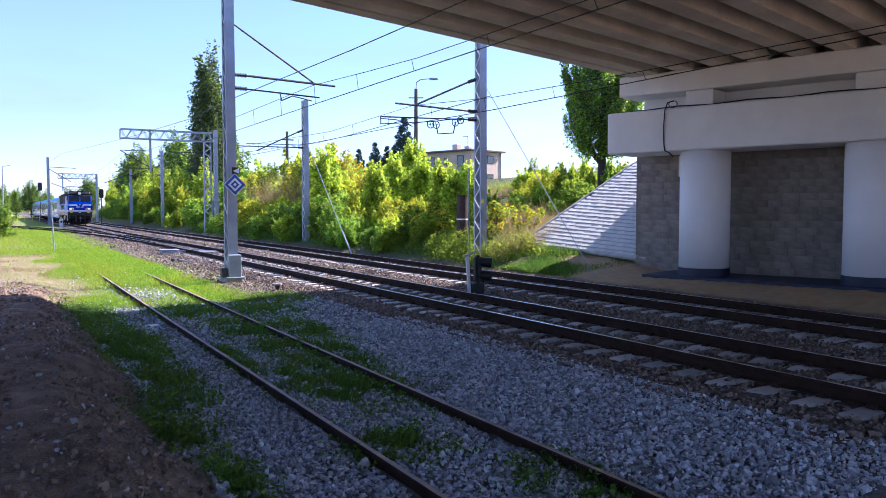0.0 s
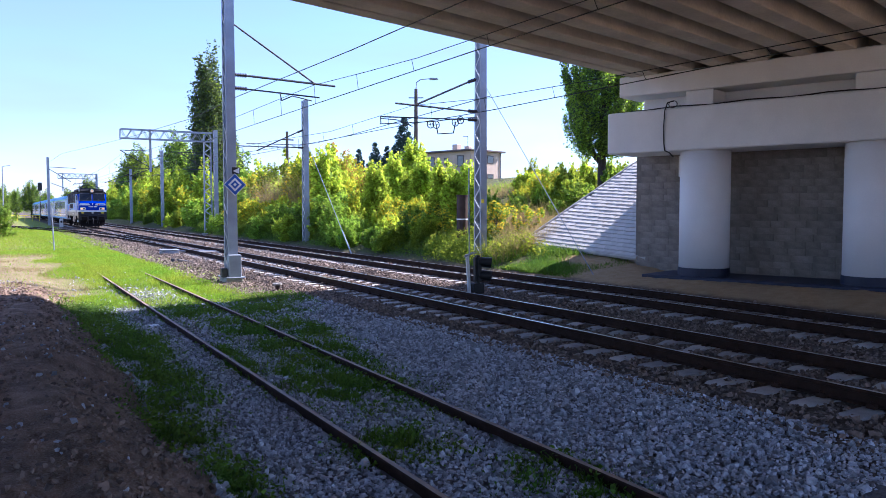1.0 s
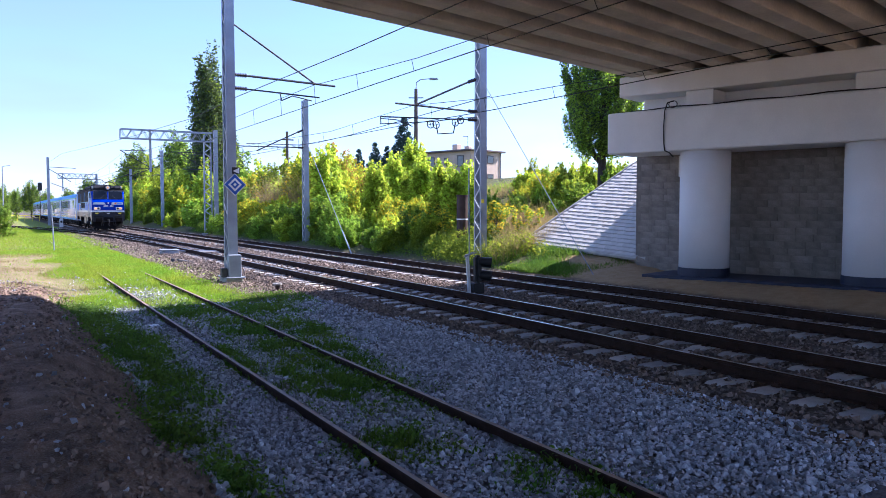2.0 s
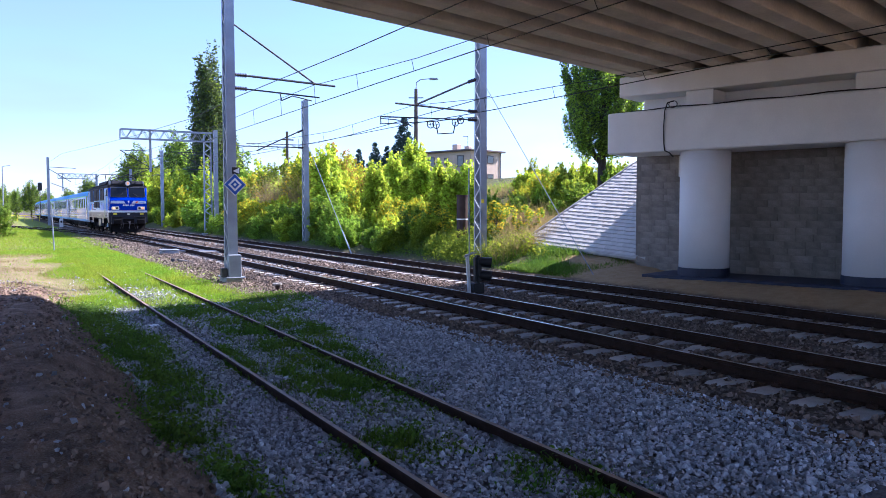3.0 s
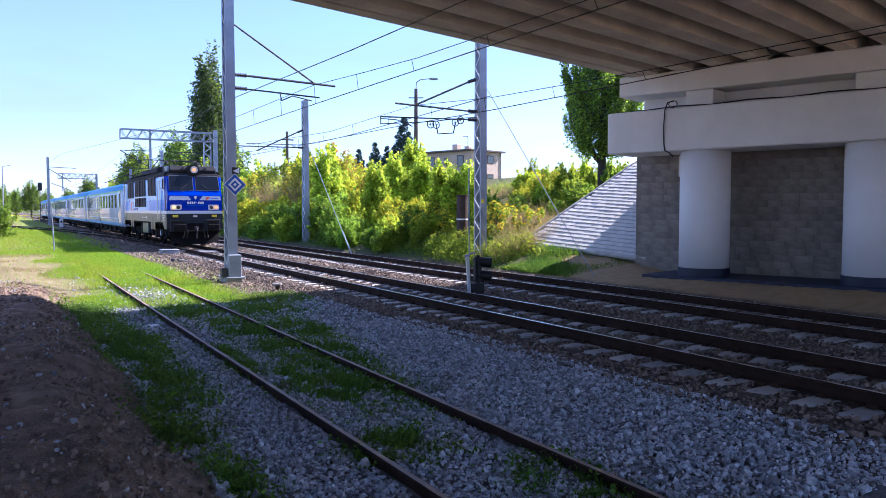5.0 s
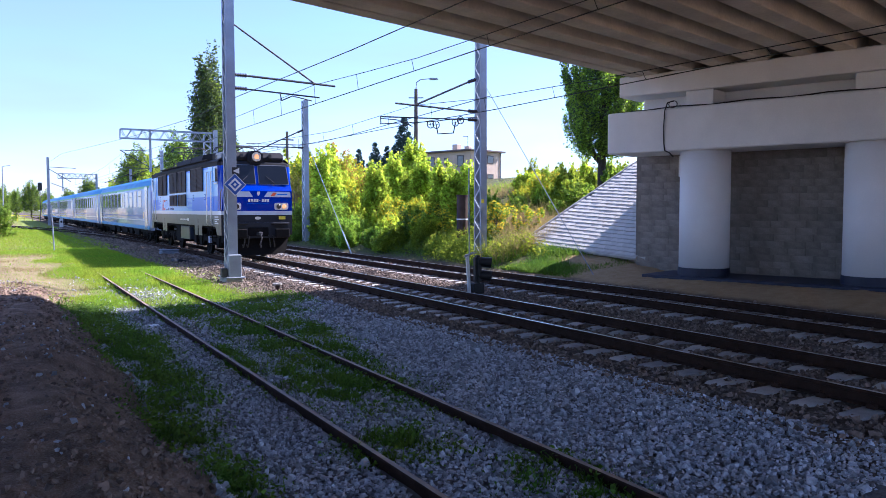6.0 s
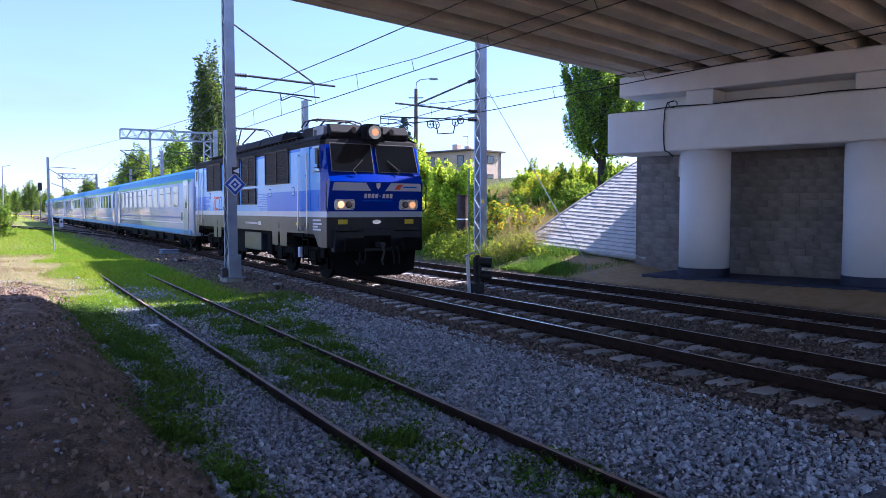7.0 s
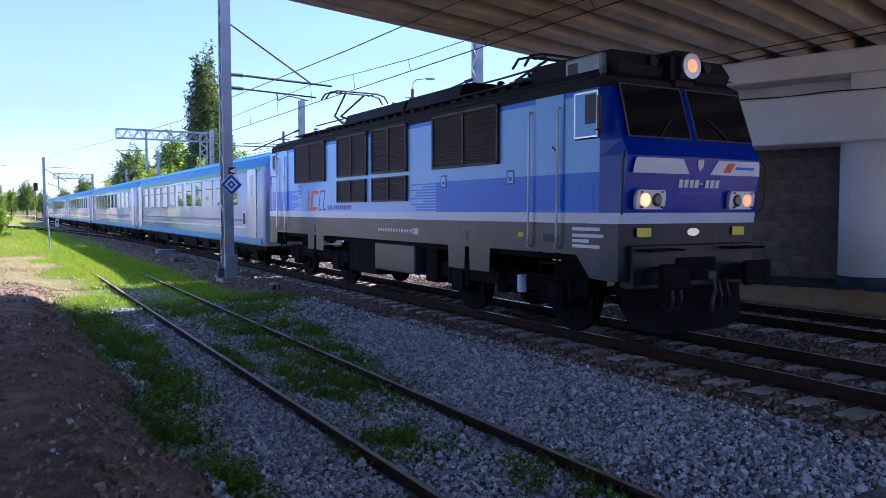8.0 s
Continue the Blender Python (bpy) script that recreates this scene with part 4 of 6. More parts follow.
        part("buffer_step", bevelled(box(B(), s * 0.88 - 0.36, s * 0.88 + 0.36, -0.35, 0.0, 1.42, 1.45), 0.01), UNDER, t)
        for k in range(2):
            yy = s * (0.42 + 0.17 * k)
            part("brake_hose", sweep(B(), [(yy, 0.0, 1.0), (yy, -0.14, 0.95), (yy + s * 0.02, -0.2, 0.7), (yy + s * 0.05, -0.14, 0.5), (yy + s * 0.08, -0.05, 0.62)], 0.024), BLACK, t)
    st = [(-1.33, 2.72), (-1.36, 2.54), (-0.22, 2.54), (-0.38, 2.76), (-1.30, 2.76)]
    face_panel("white_stripe", st, nose_y, LOCO_WHITE, t)
    face_panel("white_stripe", [(-u, v) for u, v in st][::-1], nose_y, LOCO_WHITE, t)
    face_panel("emblem_shape", [(0.50, 2.58), (0.66, 2.58), (0.76, 2.72), (0.60, 2.72)], lambda z: nose_y(z) - 0.008, RED, t)
    face_panel("emblem_bar", [(0.78, 2.63), (1.2, 2.63), (1.2, 2.67), (0.78, 2.67)], lambda z: nose_y(z) - 0.008, LOCO_MID, t)
    face_panel("crest", [(-0.06, 2.66), (0, 2.58), (0.06, 2.66), (0.06, 2.76), (-0.06, 2.76)], nose_y, WHITE, t)
    for k in range(8):
        if k != 4:
            u = -0.42 + 0.112 * k
            face_panel("lettering_bar", [(u, 2.34), (u + 0.08, 2.34), (u + 0.09, 2.46), (u + 0.01, 2.46)], nose_y, WHITE, t)
    face_panel("lettering_bar", [(0.035, 2.39), (0.085, 2.39), (0.085, 2.41), (0.035, 2.41)], nose_y, WHITE, t)
    face_panel("rain_ledge", [(-0.45, 2.255), (0.45, 2.255), (0.45, 2.275), (-0.45, 2.275)], nose_y, LOCO_MID, t, 0.02)
    face_panel("badge", [(0.13 * math.cos(a), 1.68 + 0.06 * math.sin(a)) for a in np.linspace(0, 6.28, 17)[:-1]], nose_y, CHROME, t)
    lamp = part("top_lamp", bevelled(box(B(), -0.30, 0.30, 0.10, 0.75, 3.88, 4.42), 0.10, 2), LOCO_ROOF, t, "round headlamp in a dark roof housing")
    part("lamp_rim", rod(B(), (0, 0.06, 4.18), (0, 0.12, 4.18), 0.19, seg=24), CHROME, lamp)
    part("lens", rod(B(), (0, 0.045, 4.18), (0, 0.062, 4.18), 0.10, seg=24), LAMP_WARM, lamp)
    part("roof_brow", bevelled(prism(B(), [(0.40, 4.02), (0.34, 4.16), (0.52, 4.40), (2.5, 4.42), (2.5, 4.1)], lambda u, v, w: Vector((-1.20 + w, u, v)), 2.40), 0.02), LOCO_ROOF, t, "black roof cap over the cab")
    for s in (-0.55, 0.62):
        hn = part("horn", rod(B(), (s, 0.3, 4.24), (s, 0.52, 4.22), 0.08, 0.03, seg=12), BLACK, t)
    # front below the belt
    part("buffer_beam", bevelled(box(B(), -1.30, 1.30, -0.06, 0.2, 0.86, 1.50), 0.02), LOCO_FRONT_SHADE, t)
    plough = [(-1.35, 0.92), (1.35, 0.92), (1.2, 0.30), (0.7, 0.17), (-0.7, 0.17), (-1.2, 0.30)]
    part("snow_plough", prism(B(), plough, lambda u, v, w: Vector((u, 0.06 - (0.92 - v) * 0.25 + 0.12 * abs(u) + w, v)), 0.03), UNDER, t)
    part("coupler", bevelled(box(B(), -0.09, 0.09, -0.4, 0.05, 0.98, 1.12), 0.02), STEEL_DARK, t)
    part("coupler_screw", sweep(B(), [(0, -0.38, 1.04), (0.03, -0.42, 0.85), (-0.03, -0.4, 0.62), (0.02, -0.36, 0.50)], 0.035), STEEL_DARK, t)
    part("draw_box", bevelled(box(B(), -0.42, 0.42, -0.10, 0.0, 0.95, 1.30), 0.02), UNDER, t)
    # underneath
    for y in (3.35, 12.75):
        bogie_frame(t, y, 1.55, 0.62, 1.08)
        for d in (-1.55, 1.55):
            loco_wheels.append(wheelset(t, y + d, 0.62))
    part("equipment_box", bevelled(box(B(), -1.40, 1.40, 6.3, 8.3, 0.62, 1.26), 0.03), LOCO_GREY, t, "dirty grey equipment box under the frame")
    part("equipment_box", bevelled(box(B(), -1.25, 1.25, 5.6, 6.1, 0.5, 1.3), 0.03), UNDER, t)
    part("equipment_box", bevelled(box(B(), -1.25, 1.25, 8.5, 10.2, 0.45, 1.3), 0.05), UNDER, t)
    part("sand_canister", rod(B(), (-1.32, 2.55, 0.6), (-1.32, 2.55, 0.9), 0.08, seg=12), LOCO_WHITE, t)
    # roof
    for y0, y1, zt in ((5.0, 7.3, 4.58), (7.45, 10.8, 4.56)):
        bm = prism(B(), [(-1.15, 4.12), (1.15, 4.12), (1.0, zt - 0.06), (0.75, zt), (-0.75, zt), (-1.0, zt - 0.06)], lambda u, v, w: Vector((u, y0 + w, v)), y1 - y0)
        part("roof_cover", bm, LOCO_ROOF, t)
    bracket = bpy.data.meshes.new("roof_walk_bracket")
    bm = box(B(), -1.36, -1.22, 0, 0.2, 4.06, 4.15)
    bm.to_mesh(bracket)
    bm.free()
    bracket.materials.append(LOCO_ROOF)
    for k in range(26):
        ob = new("roof_walk_bracket", bracket)
        ob.location.y = 2.6 + k * (LEN - 5.2) / 26
        ob.parent = t
    for s in (-1, 1):
        part("roof_walk", box(B(), s * 1.34 - 0.10, s * 1.34 + 0.10, 2.4, LEN - 2.4, 4.15, 4.18), LOCO_ROOF, t)
        v = part("roof_vent", bevelled(box(B(), s * 1.02 - 0.30, s * 1.02 + 0.30, 0.62, 1.45, 4.02, 4.36), 0.03), GALV, t, "pale metal vent box on the roof")
        panel("vent_mesh", s * 1.02 + s * 0.30, 1.14, 1.37, 4.10, 4.28, BLACK, v, 0.004, side=s)
    pantograph(t, 12.9, 0.95)
    pantograph(t, 3.5, 0.30)
    bm = B()
    for y in (3.4, 4.4, 10.9, 11.5, 14.4):
        for k in range(5):
            rod(bm, (-0.5, y, 4.2 + k * 0.07), (-0.5, y, 4.25 + k * 0.07), 0.09, 0.05, seg=10)
    part("roof_insulators", bm, INSUL, t)
    part("bus_bar", sweep(B(), [(-0.5, 1.6, 4.5), (-0.5, 3.4, 4.6), (-0.5, 4.4, 4.58), (-0.5, 10.9, 4.6), (-0.5, 14.4, 4.6)], 0.02), STEEL_DARK, t)
    return t


def make_coach():
    t = tagged(empty("passenger_coach"), "pale blue passenger coach with a sky-blue roof", "coach", "coaches of the train")
    hw, L = 1.44, 25.85
    ring = [(-hw + 0.06, 0.80), (-hw, 1.05), (-hw, 2.2), (-hw + 0.01, 3.22), (-hw + 0.07, 3.46), (-hw + 0.22, 3.72), (-0.85, 3.98), (-0.4, 4.10), (0.4, 4.10), (0.85, 3.98), (hw - 0.22, 3.72), (hw - 0.07, 3.46), (hw - 0.01, 3.22), (hw, 2.2), (hw, 1.05), (hw - 0.06, 0.80)]
    bm = B()
    ends = [(0.0, 0.94), (0.12, 1.0), (L - 0.12, 1.0), (L, 0.94)]
    loops = []
    for y, k in ends:
        loops.append([bm.verts.new((u * k, y, 0.80 + (v - 0.80) * (1 if k == 1 else 0.985))) for u, v in ring])
    for a, b in zip(loops[:-1], loops[1:]):
        for i in range(len(ring)):
            j = (i + 1) % len(ring)
            f = bm.faces.new((a[i], a[j], b[j], b[i]))
            f.material_index = 1 if 4 <= i <= 10 else 0
            f.smooth = True
    for lp in (loops[0][::-1], loops[-1]):
        bm.faces.new(lp)
    bmesh.ops.recalc_face_normals(bm, faces=bm.faces[:])
    body = part("body", bm, COACH_PALE, t)
    body.data.materials.append(COACH_ROOF)
    x = -hw
    bm = B()
    for u, v in ((1.13, 3.79), (0.95, 3.93), (0.62, 4.04)):
        rod(bm, (-u - 0.03, 0.3, v + 0.01), (-u - 0.03, L - 0.3, v + 0.01), 0.012, seg=5)
    part("roof_rib", bm, COACH_ROOF, t)
    # windows with rounded frames
    for k in range(11):
        y0 = 3.0 + 1.88 * k
        w = part("window", bevelled(box(B(), x - 0.012, x + 0.03, y0, y0 + 1.22, 2.12, 3.24), 0.06, 2), GALV_PALE, t, "tall coach window with rounded corners")
        part("pane", bevelled(box(B(), x - 0.018, x + 0.02, y0 + 0.05, y0 + 1.17, 2.17, 3.19), 0.05, 2), COACH_WIN, w)
        part("vent_bar", box(B(), x - 0.024, x - 0.01, y0 + 0.05, y0 + 1.17, 2.84, 2.87), STEEL_DARK, w)
    for y0 in (0.75, L - 1.75):
        d = panel("door", x, y0, y0 + 1.0, 0.84, 3.40, COACH_PALE, t, 0.02, "pale blue coach door", 0.008)
        panel("pane", x - 0.02, y0 + 0.32, y0 + 0.68, 2.1, 3.2, COACH_WIN, d, 0.005)
        for yy in (y0 - 0.02, y0 + 1.0):
            panel("door_seam", x, yy, yy + 0.02, 0.84, 3.40, STEEL_DARK, d, 0.012)
        part("handrail", rod(B(), (x - 0.05, y0 - 0.12, 1.3), (x - 0.05, y0 - 0.12, 2.2), 0.015), CHROME, d)
        part("step", box(B(), x - 0.02, x + 0.3, y0, y0 + 1.0, 0.60, 0.64), UNDER, d)
    part("green_band", prism(B(), [(x + 0.034, 3.33), (x + 0.066, 3.46), (x + 0.07, 3.455), (x + 0.04, 3.33)], lambda u, v, w: Vector((u - 0.008, 0.4 + w, v)), L - 0.8), COACH_GREEN, t)
    panel("blue_line", x, 2.0, L - 2.0, 1.60, 1.68, COACH_BLUE, t, 0.004)
    panel("lower_band", x + 0.01, 0.2, L - 0.2, 0.86, 1.06, COACH_ROOF, t, 0.03)
    panel("pale_line", x, 2.0, L - 2.0, 1.36, 1.42, WHITE, t, 0.004)
    n = panel("notice_plate", x, 2.05, 2.45, 1.45, 1.95, LOCO_WHITE, t, 0.004)
    panel("notice_field", x - 0.004, 2.1, 2.4, 1.5, 1.9, PANE, n, 0.003)
    part("gangway", bevelled(box(B(), -0.55, 0.55, -0.28, 0.02, 0.95, 3.3), 0.06, 2), BLACK, t)
    part("gangway", bevelled(box(B(), -0.55, 0.55, L - 0.02, L + 0.28, 0.95, 3.3), 0.06, 2), BLACK, t)
    for y in (0.0, L):
        for s in (-1, 1):
            part("buffer", rod(B(), (s * 0.88, y + (0.05 if y < 1 else -0.05), 1.06), (s * 0.88, y + (-0.26 if y < 1 else 0.26), 1.06), 0.16, 0.2, seg=14), UNDER, t)
    part("underframe", box(B(), -1.2, 1.2, 0.4, L - 0.4, 0.62, 0.84), UNDER, t)
    for y0, y1 in ((5.2, 7.0), (8.2, 9.4), (10.5, 13.2), (14.5, 16.0), (17.2, 19.6)):
        part("equipment_box", bevelled(box(B(), -1.28, 1.28, y0, y1, 0.40, 0.82), 0.03), UNDER, t)
    for y in (3.2, L - 3.2):
        bogie_frame(t, y, 1.25, 0.46, 1.0)
        for d in (-1.25, 1.25):
            wheelset(t, y + d, 0.46)
    return t


loco_wheels = []
loco = make_loco()
coach = make_coach()
coaches = [coach] + [copy_thing(coach, Matrix()) for k in range(4)]
coach["label"] = "pale blue passenger coach with green band behind the locomotive"


def brackets(t_pose, name, label, tubes, fittings=()):
    """Hinged bracket of the overhead line: tubes from the mast out over the track, with insulators at the mast."""
    t = tagged(empty(name), label, "bracket", "overhead line brackets")
    for a, b, r in tubes:
        part("tube", rod(B(), a, b, r, seg=8), STEEL_DARK, t)
    for a, b in fittings:
        a, b = Vector(a), Vector(b)
        bm = B()
        for k in range(5):
            p = a.lerp(b, 0.15 + 0.17 * k)
            rod(bm, p, p + (b - a).normalized() * 0.05, 0.075, 0.045, seg=10)
        rod(bm, a, b, 0.025, seg=6)
        part("insulator", bm, INSUL, t)
    return t


def make_brackets():
    y = 24.2
    brackets(None, "line_bracket", "dark tubular overhead line bracket on the near mast",
             [((6.9, y, 6.25), (9.86, y, 6.16), 0.035), ((6.9, y, 5.83), (9.30, y, 5.74), 0.025), ((6.5, y, 7.80), (9.12, y, 6.20), 0.03), ((7.95, y, 5.82), (8.0, y, 5.55), 0.02), ((8.0, y, 5.55), (8.35, y - 0.05, 5.72), 0.018), ((8.35, y - 0.05, 5.72), (9.0, y - 0.1, 5.60), 0.018)],
             [((6.45, y, 6.25), (6.9, y, 6.25)), ((6.45, y, 5.84), (6.9, y, 5.83))])
    y = 25.0
    brackets(None, "line_bracket", "dark tubular overhead line bracket with tensioning wheels",
             [((15.6, y, 6.88), (13.45, y, 5.92), 0.035), ((15.6, y, 5.80), (12.53, y, 5.88), 0.035), ((15.6, y, 5.47), (11.9, y, 5.36), 0.025), ((11.92, y, 5.38), (11.94, y, 5.12), 0.02), ((11.94, y, 5.30), (12.6, y, 5.28), 0.018), ((12.6, y, 5.28), (13.22, y, 5.08), 0.018)],
             [((16.0, y, 7.04), (15.6, y, 6.88)), ((16.05, y, 5.80), (15.6, y, 5.80)), ((16.05, y, 5.48), (15.6, y, 5.47))])
    t = tagged(empty("tension_wheels"), "dark tensioning wheels and frame hanging in the overhead line", "pulley")
    for x, z in ((13.98, 5.20), (14.22, 5.20), (15.06, 5.33), (15.29, 5.43)):
        bm = B()
        pts = [(x + 0.14 * math.cos(a), 25.0, z + 0.14 * math.sin(a)) for a in np.linspace(0, 2 * math.pi, 17)]
        sweep(bm, pts, 0.018)
        for a in (0.3, 1.87):
            rod(bm, (x - 0.13 * math.cos(a), 25, z - 0.13 * math.sin(a)), (x + 0.13 * math.cos(a), 25, z + 0.13 * math.sin(a)), 0.012)
        part("wheel", bm, STEEL_DARK, t)
    part("hanger_frame", sweep(B(), [(14.22, 25, 5.2), (14.30, 25, 4.86), (14.98, 25, 4.93), (15.06, 25, 5.33)], 0.02), STEEL_DARK, t)
    part("carrier_wire", sweep(B(), [(11.9, 25, 5.1), (13.98, 25, 5.3), (15.29, 25, 5.5), (16.1, 25, 5.6)], 0.018), WIRE, t)
    y = 44.6
    brackets(None, "line_bracket", "dark tubular overhead line bracket on the mast by the bushes",
             [((15.7, y, 6.7), (13.2, y, 5.5), 0.035), ((15.7, y, 5.79), (11.4, y, 5.73), 0.03), ((15.7, y, 5.95), (12.6, y, 5.9), 0.02)],
             [((16.1, y, 6.88), (15.7, y, 6.7)), ((16.1, y, 5.79), (15.7, y, 5.79))])
    for x, yy in ((16.2, 92.0), (16.2, 116.0)):
        brackets(None, "line_bracket", "distant overhead line bracket on a lattice mast",
                 [((15.8, yy, 7.0), (12.8, yy, 5.8), 0.04), ((15.8, yy, 6.0), (12.2, yy, 5.9), 0.035)], [((16.1, yy, 7.1), (15.8, yy, 7.0)), ((16.1, yy, 6.0), (15.8, yy, 6.0))])
    brackets(None, "line_bracket", "distant overhead line bracket on a tall mast", [((6.6, 126, 7.9), (9.3, 126, 6.2), 0.045), ((6.6, 126, 8.3), (10.0, 126, 8.2), 0.04), ((6.6, 126, 6.0), (9.3, 126, 4.9), 0.04)], [((6.35, 126, 8.05), (6.6, 126, 7.9))])


def truss_gantry(y, x0, x1, z0, z1, drop, name_label):
    t = tagged(empty("line_gantry"), name_label, "gantry", "line gantries")
    d = 0.35
    for zz in (z0, z1):
        for s in (-d, d):
            part("chord", box(B(), x0, x1, y + s - 0.04, y + s + 0.04, zz - 0.045, zz + 0.045), GALV, t)
    n = int((x1 - x0) / 0.42)
    for s in (-d, d):
        for k in range(n):
            bm = B()
            a, b = x0 + (x1 - x0) * k / n, x0 + (x1 - x0) * (k + 1) / n
            rod(bm, (a, y + s, z0 if k % 2 else z1), (b, y + s, z1 if k % 2 else z0), 0.028, seg=5)
            part("diagonal", bm, GALV, t)
        part("end_post", rod(B(), (x0, y + s, z0), (x0, y + s, z1), 0.03, seg=5), GALV, t)
    part("drop_post", bevelled(box(B(), drop - 0.09, drop + 0.09, y - 0.09, y + 0.09, 5.2, z1 + 0.1), 0.01), GALV, t)
    return t


def make_gantries():
    y = 68.0
    truss_gantry(y, 8.76, 16.2, 7.93, 8.68, 11.08, "galvanised truss gantry carrying the overhead line")
    lattice_mast(15.75, y - 0.1, 0.0, 8.5, 0.7, 0.3, label="lattice leg of the line gantry beside the bushes", taper=0.9, turn=0)
    lattice_mast(16.45, y - 0.1, 0.0, 8.95, 0.5, 0.3, label="solid leg of the line gantry beside the bushes", taper=0.9, turn=90)
    for x in (11.0, 15.6):
        brackets(None, "line_bracket", "overhead line bracket hanging from the gantry",
                 [((x, y, 5.6), (x - 2.3, y, 6.95), 0.035), ((x, y, 6.95), (x - 2.3, y, 6.95), 0.03), ((x, y, 5.5), (x - 1.9, y, 5.5), 0.03)])
    truss_gantry(143.0, 8.6, 14.6, 7.3, 8.1, 9.3, "distant truss gantry over both tracks")
    lattice_mast(14.5, 143.0, 0.0, 8.2, 0.5, 0.3, label="leg of the distant line gantry", turn=90)


def wire_line(label, contact, messenger, x, stag, drop_from, drop_to):
    """A contact wire and its carrying wire, sampled along y, with droppers."""
    t = tagged(empty("overhead_line"), label, "overhead line", "overhead lines")

    def path(keys, dx):
        ys = sorted(set([k[0] for k in keys] + list(np.arange(keys[0][0], keys[-1][0], 4.0))))
        return [(x + dx * math.cos(yy * math.pi / 45), yy, float(np.interp(yy, [k[0] for k in keys], [k[1] for k in keys]))) for yy in ys]

    part("contact_wire", sweep(B(), path(contact, stag), 0.013, 5), WIRE, t)
    part("carrying_wire", sweep(B(), path(messenger, stag), 0.010, 5), WIRE, t)
    y = drop_from
    while y < drop_to:
        zc = float(np.interp(y, [k[0] for k in contact], [k[1] for k in contact]))
        zm = float(np.interp(y, [k[0] for k in messenger], [k[1] for k in messenger]))
        dx = stag * math.cos(y * math.pi / 45)
        part("dropper", rod(B(), (x + dx, y, zc), (x + dx, y + 0.12, zm), 0.008, seg=4), WIRE, t)
        y += 3.4 if y < 60 else 9
    return t


def make_wires():
    wire_line("contact and carrying wires over the near main track", [(-20, 5.5), (10, 5.53), (24, 5.5), (46, 5.42), (68, 5.45), (126, 5.45), (230, 5.5)], [(-20, 5.72), (8, 5.74), (17, 5.81), (20, 5.93), (24.2, 6.13), (34, 6.05), (46, 5.98), (57, 6.2), (68, 6.9), (84, 6.3), (97, 6.1), (112, 6.4), (126, 7.2), (230, 6.6)], M1, 0.12, 3.6, 150)
    wire_line("contact and carrying wires over the far main track", [(-20, 5.08), (8, 5.09), (20, 5.11), (26, 5.2), (44, 5.3), (68, 5.45), (230, 5.5)], [(-20, 5.2), (8, 5.22), (14, 5.33), (20, 5.50), (25, 5.85), (33, 5.6), (44.6, 5.9), (56, 5.95), (68, 6.8), (80, 6.2), (92, 6.4), (104, 6.2), (116, 6.5), (230, 6.6)], M2, 0.12, 3.2, 150)
    t = tagged(empty("feeder_wire"), "single feeder wire fixed to the near mast", "wire")
    keys = [(-20, 5.1), (15, 5.35), (24.2, 5.52), (30, 5.5), (46, 6.1), (70, 7.2), (100, 8.6), (126, 9.0)]
    part("wire", sweep(B(), [(6.45, y, z) for y, z in keys], 0.011, 5), WIRE, t)
    t = tagged(empty("anchor_wire"), "steel guy wire anchoring the mast to the ground", "guy wire", "guy wires")
    part("wire", rod(B(), (16.2, 24.9, 7.0), (16.0, 18.2, 0.0), 0.014, seg=5), GALV, t)
    t = tagged(empty("anchor_wire"), "steel guy wire in front of the bushes", "guy wire", "guy wires")
    part("wire", rod(B(), (16.2, 44.4, 6.2), (15.0, 34.8, -0.2), 0.02, seg=5), GALV, t)
    part("sleeve", rod(B(), (15.0, 34.8, -0.2), (15.2, 36.4, 0.87), 0.035, seg=6), GALV, t)
    t = tagged(empty("overhead_line"), "slack wire running off to the mast by the bushes", "overhead line", "overhead lines")
    part("carrying_wire", sweep(B(), [(13.3, 20, 5.55), (13.0, 30, 5.2), (14.4, 38, 5.5), (16.0, 44.6, 6.0), (16.0, 68, 6.6)], 0.014, 5), WIRE, t)


# ---- lineside things ----
def diamond(c, half, depth, y):
    return prism(B(), [(c[0] - half, c[1]), (c[0], c[1] - half), (c[0] + half, c[1]), (c[0], c[1] + half)], lambda u, v, w: Vector((u, y - w, v)), depth)


def make_mast_sign():
    t = tagged(empty("diamond_sign"), "blue and white diamond sign on the near mast", "sign")
    y = 23.86
    c = (6.36, 2.80)
    for k, (h, m) in enumerate(((0.35, WHITE), (0.325, SIGN_BLUE), (0.215, WHITE), (0.135, SIGN_BLUE), (0.055, WHITE))):
        part("plate" if k == 0 else "ring", diamond(c, h, 0.012 if k == 0 else 0.004, y - 0.012 * (k > 0) - 0.004 * (k - 1) * (k > 0)), m, t)
    n = tagged(empty("number_plate"), "black plate with a white triangle on the mast", "plate")
    part("plate", bevelled(box(B(), 6.28, 6.52, 23.86, 23.875, 3.12, 3.34), 0.004), BLACK, n)
    part("triangle", prism(B(), [(6.30, 3.22), (6.5, 3.14), (6.5, 3.32)], lambda u, v, w: Vector((u, 23.858 - w, v)), 0.004), WHITE, n)
    b = tagged(empty("cable_box"), "grey steel box at the foot of the mast", "box")
    part("case", bevelled(box(B(), 6.10, 6.50, 23.72, 23.90, -0.08, 0.62), 0.02), GALV, b)
    part("flange", bevelled(box(B(), 6.0, 6.62, 23.68, 24.7, -0.115, -0.08), 0.01), GALV, b)
    part("side_case", bevelled(box(B(), 5.90, 6.08, 23.75, 24.0, -0.08, 0.22), 0.03), STEEL_DARK, b)


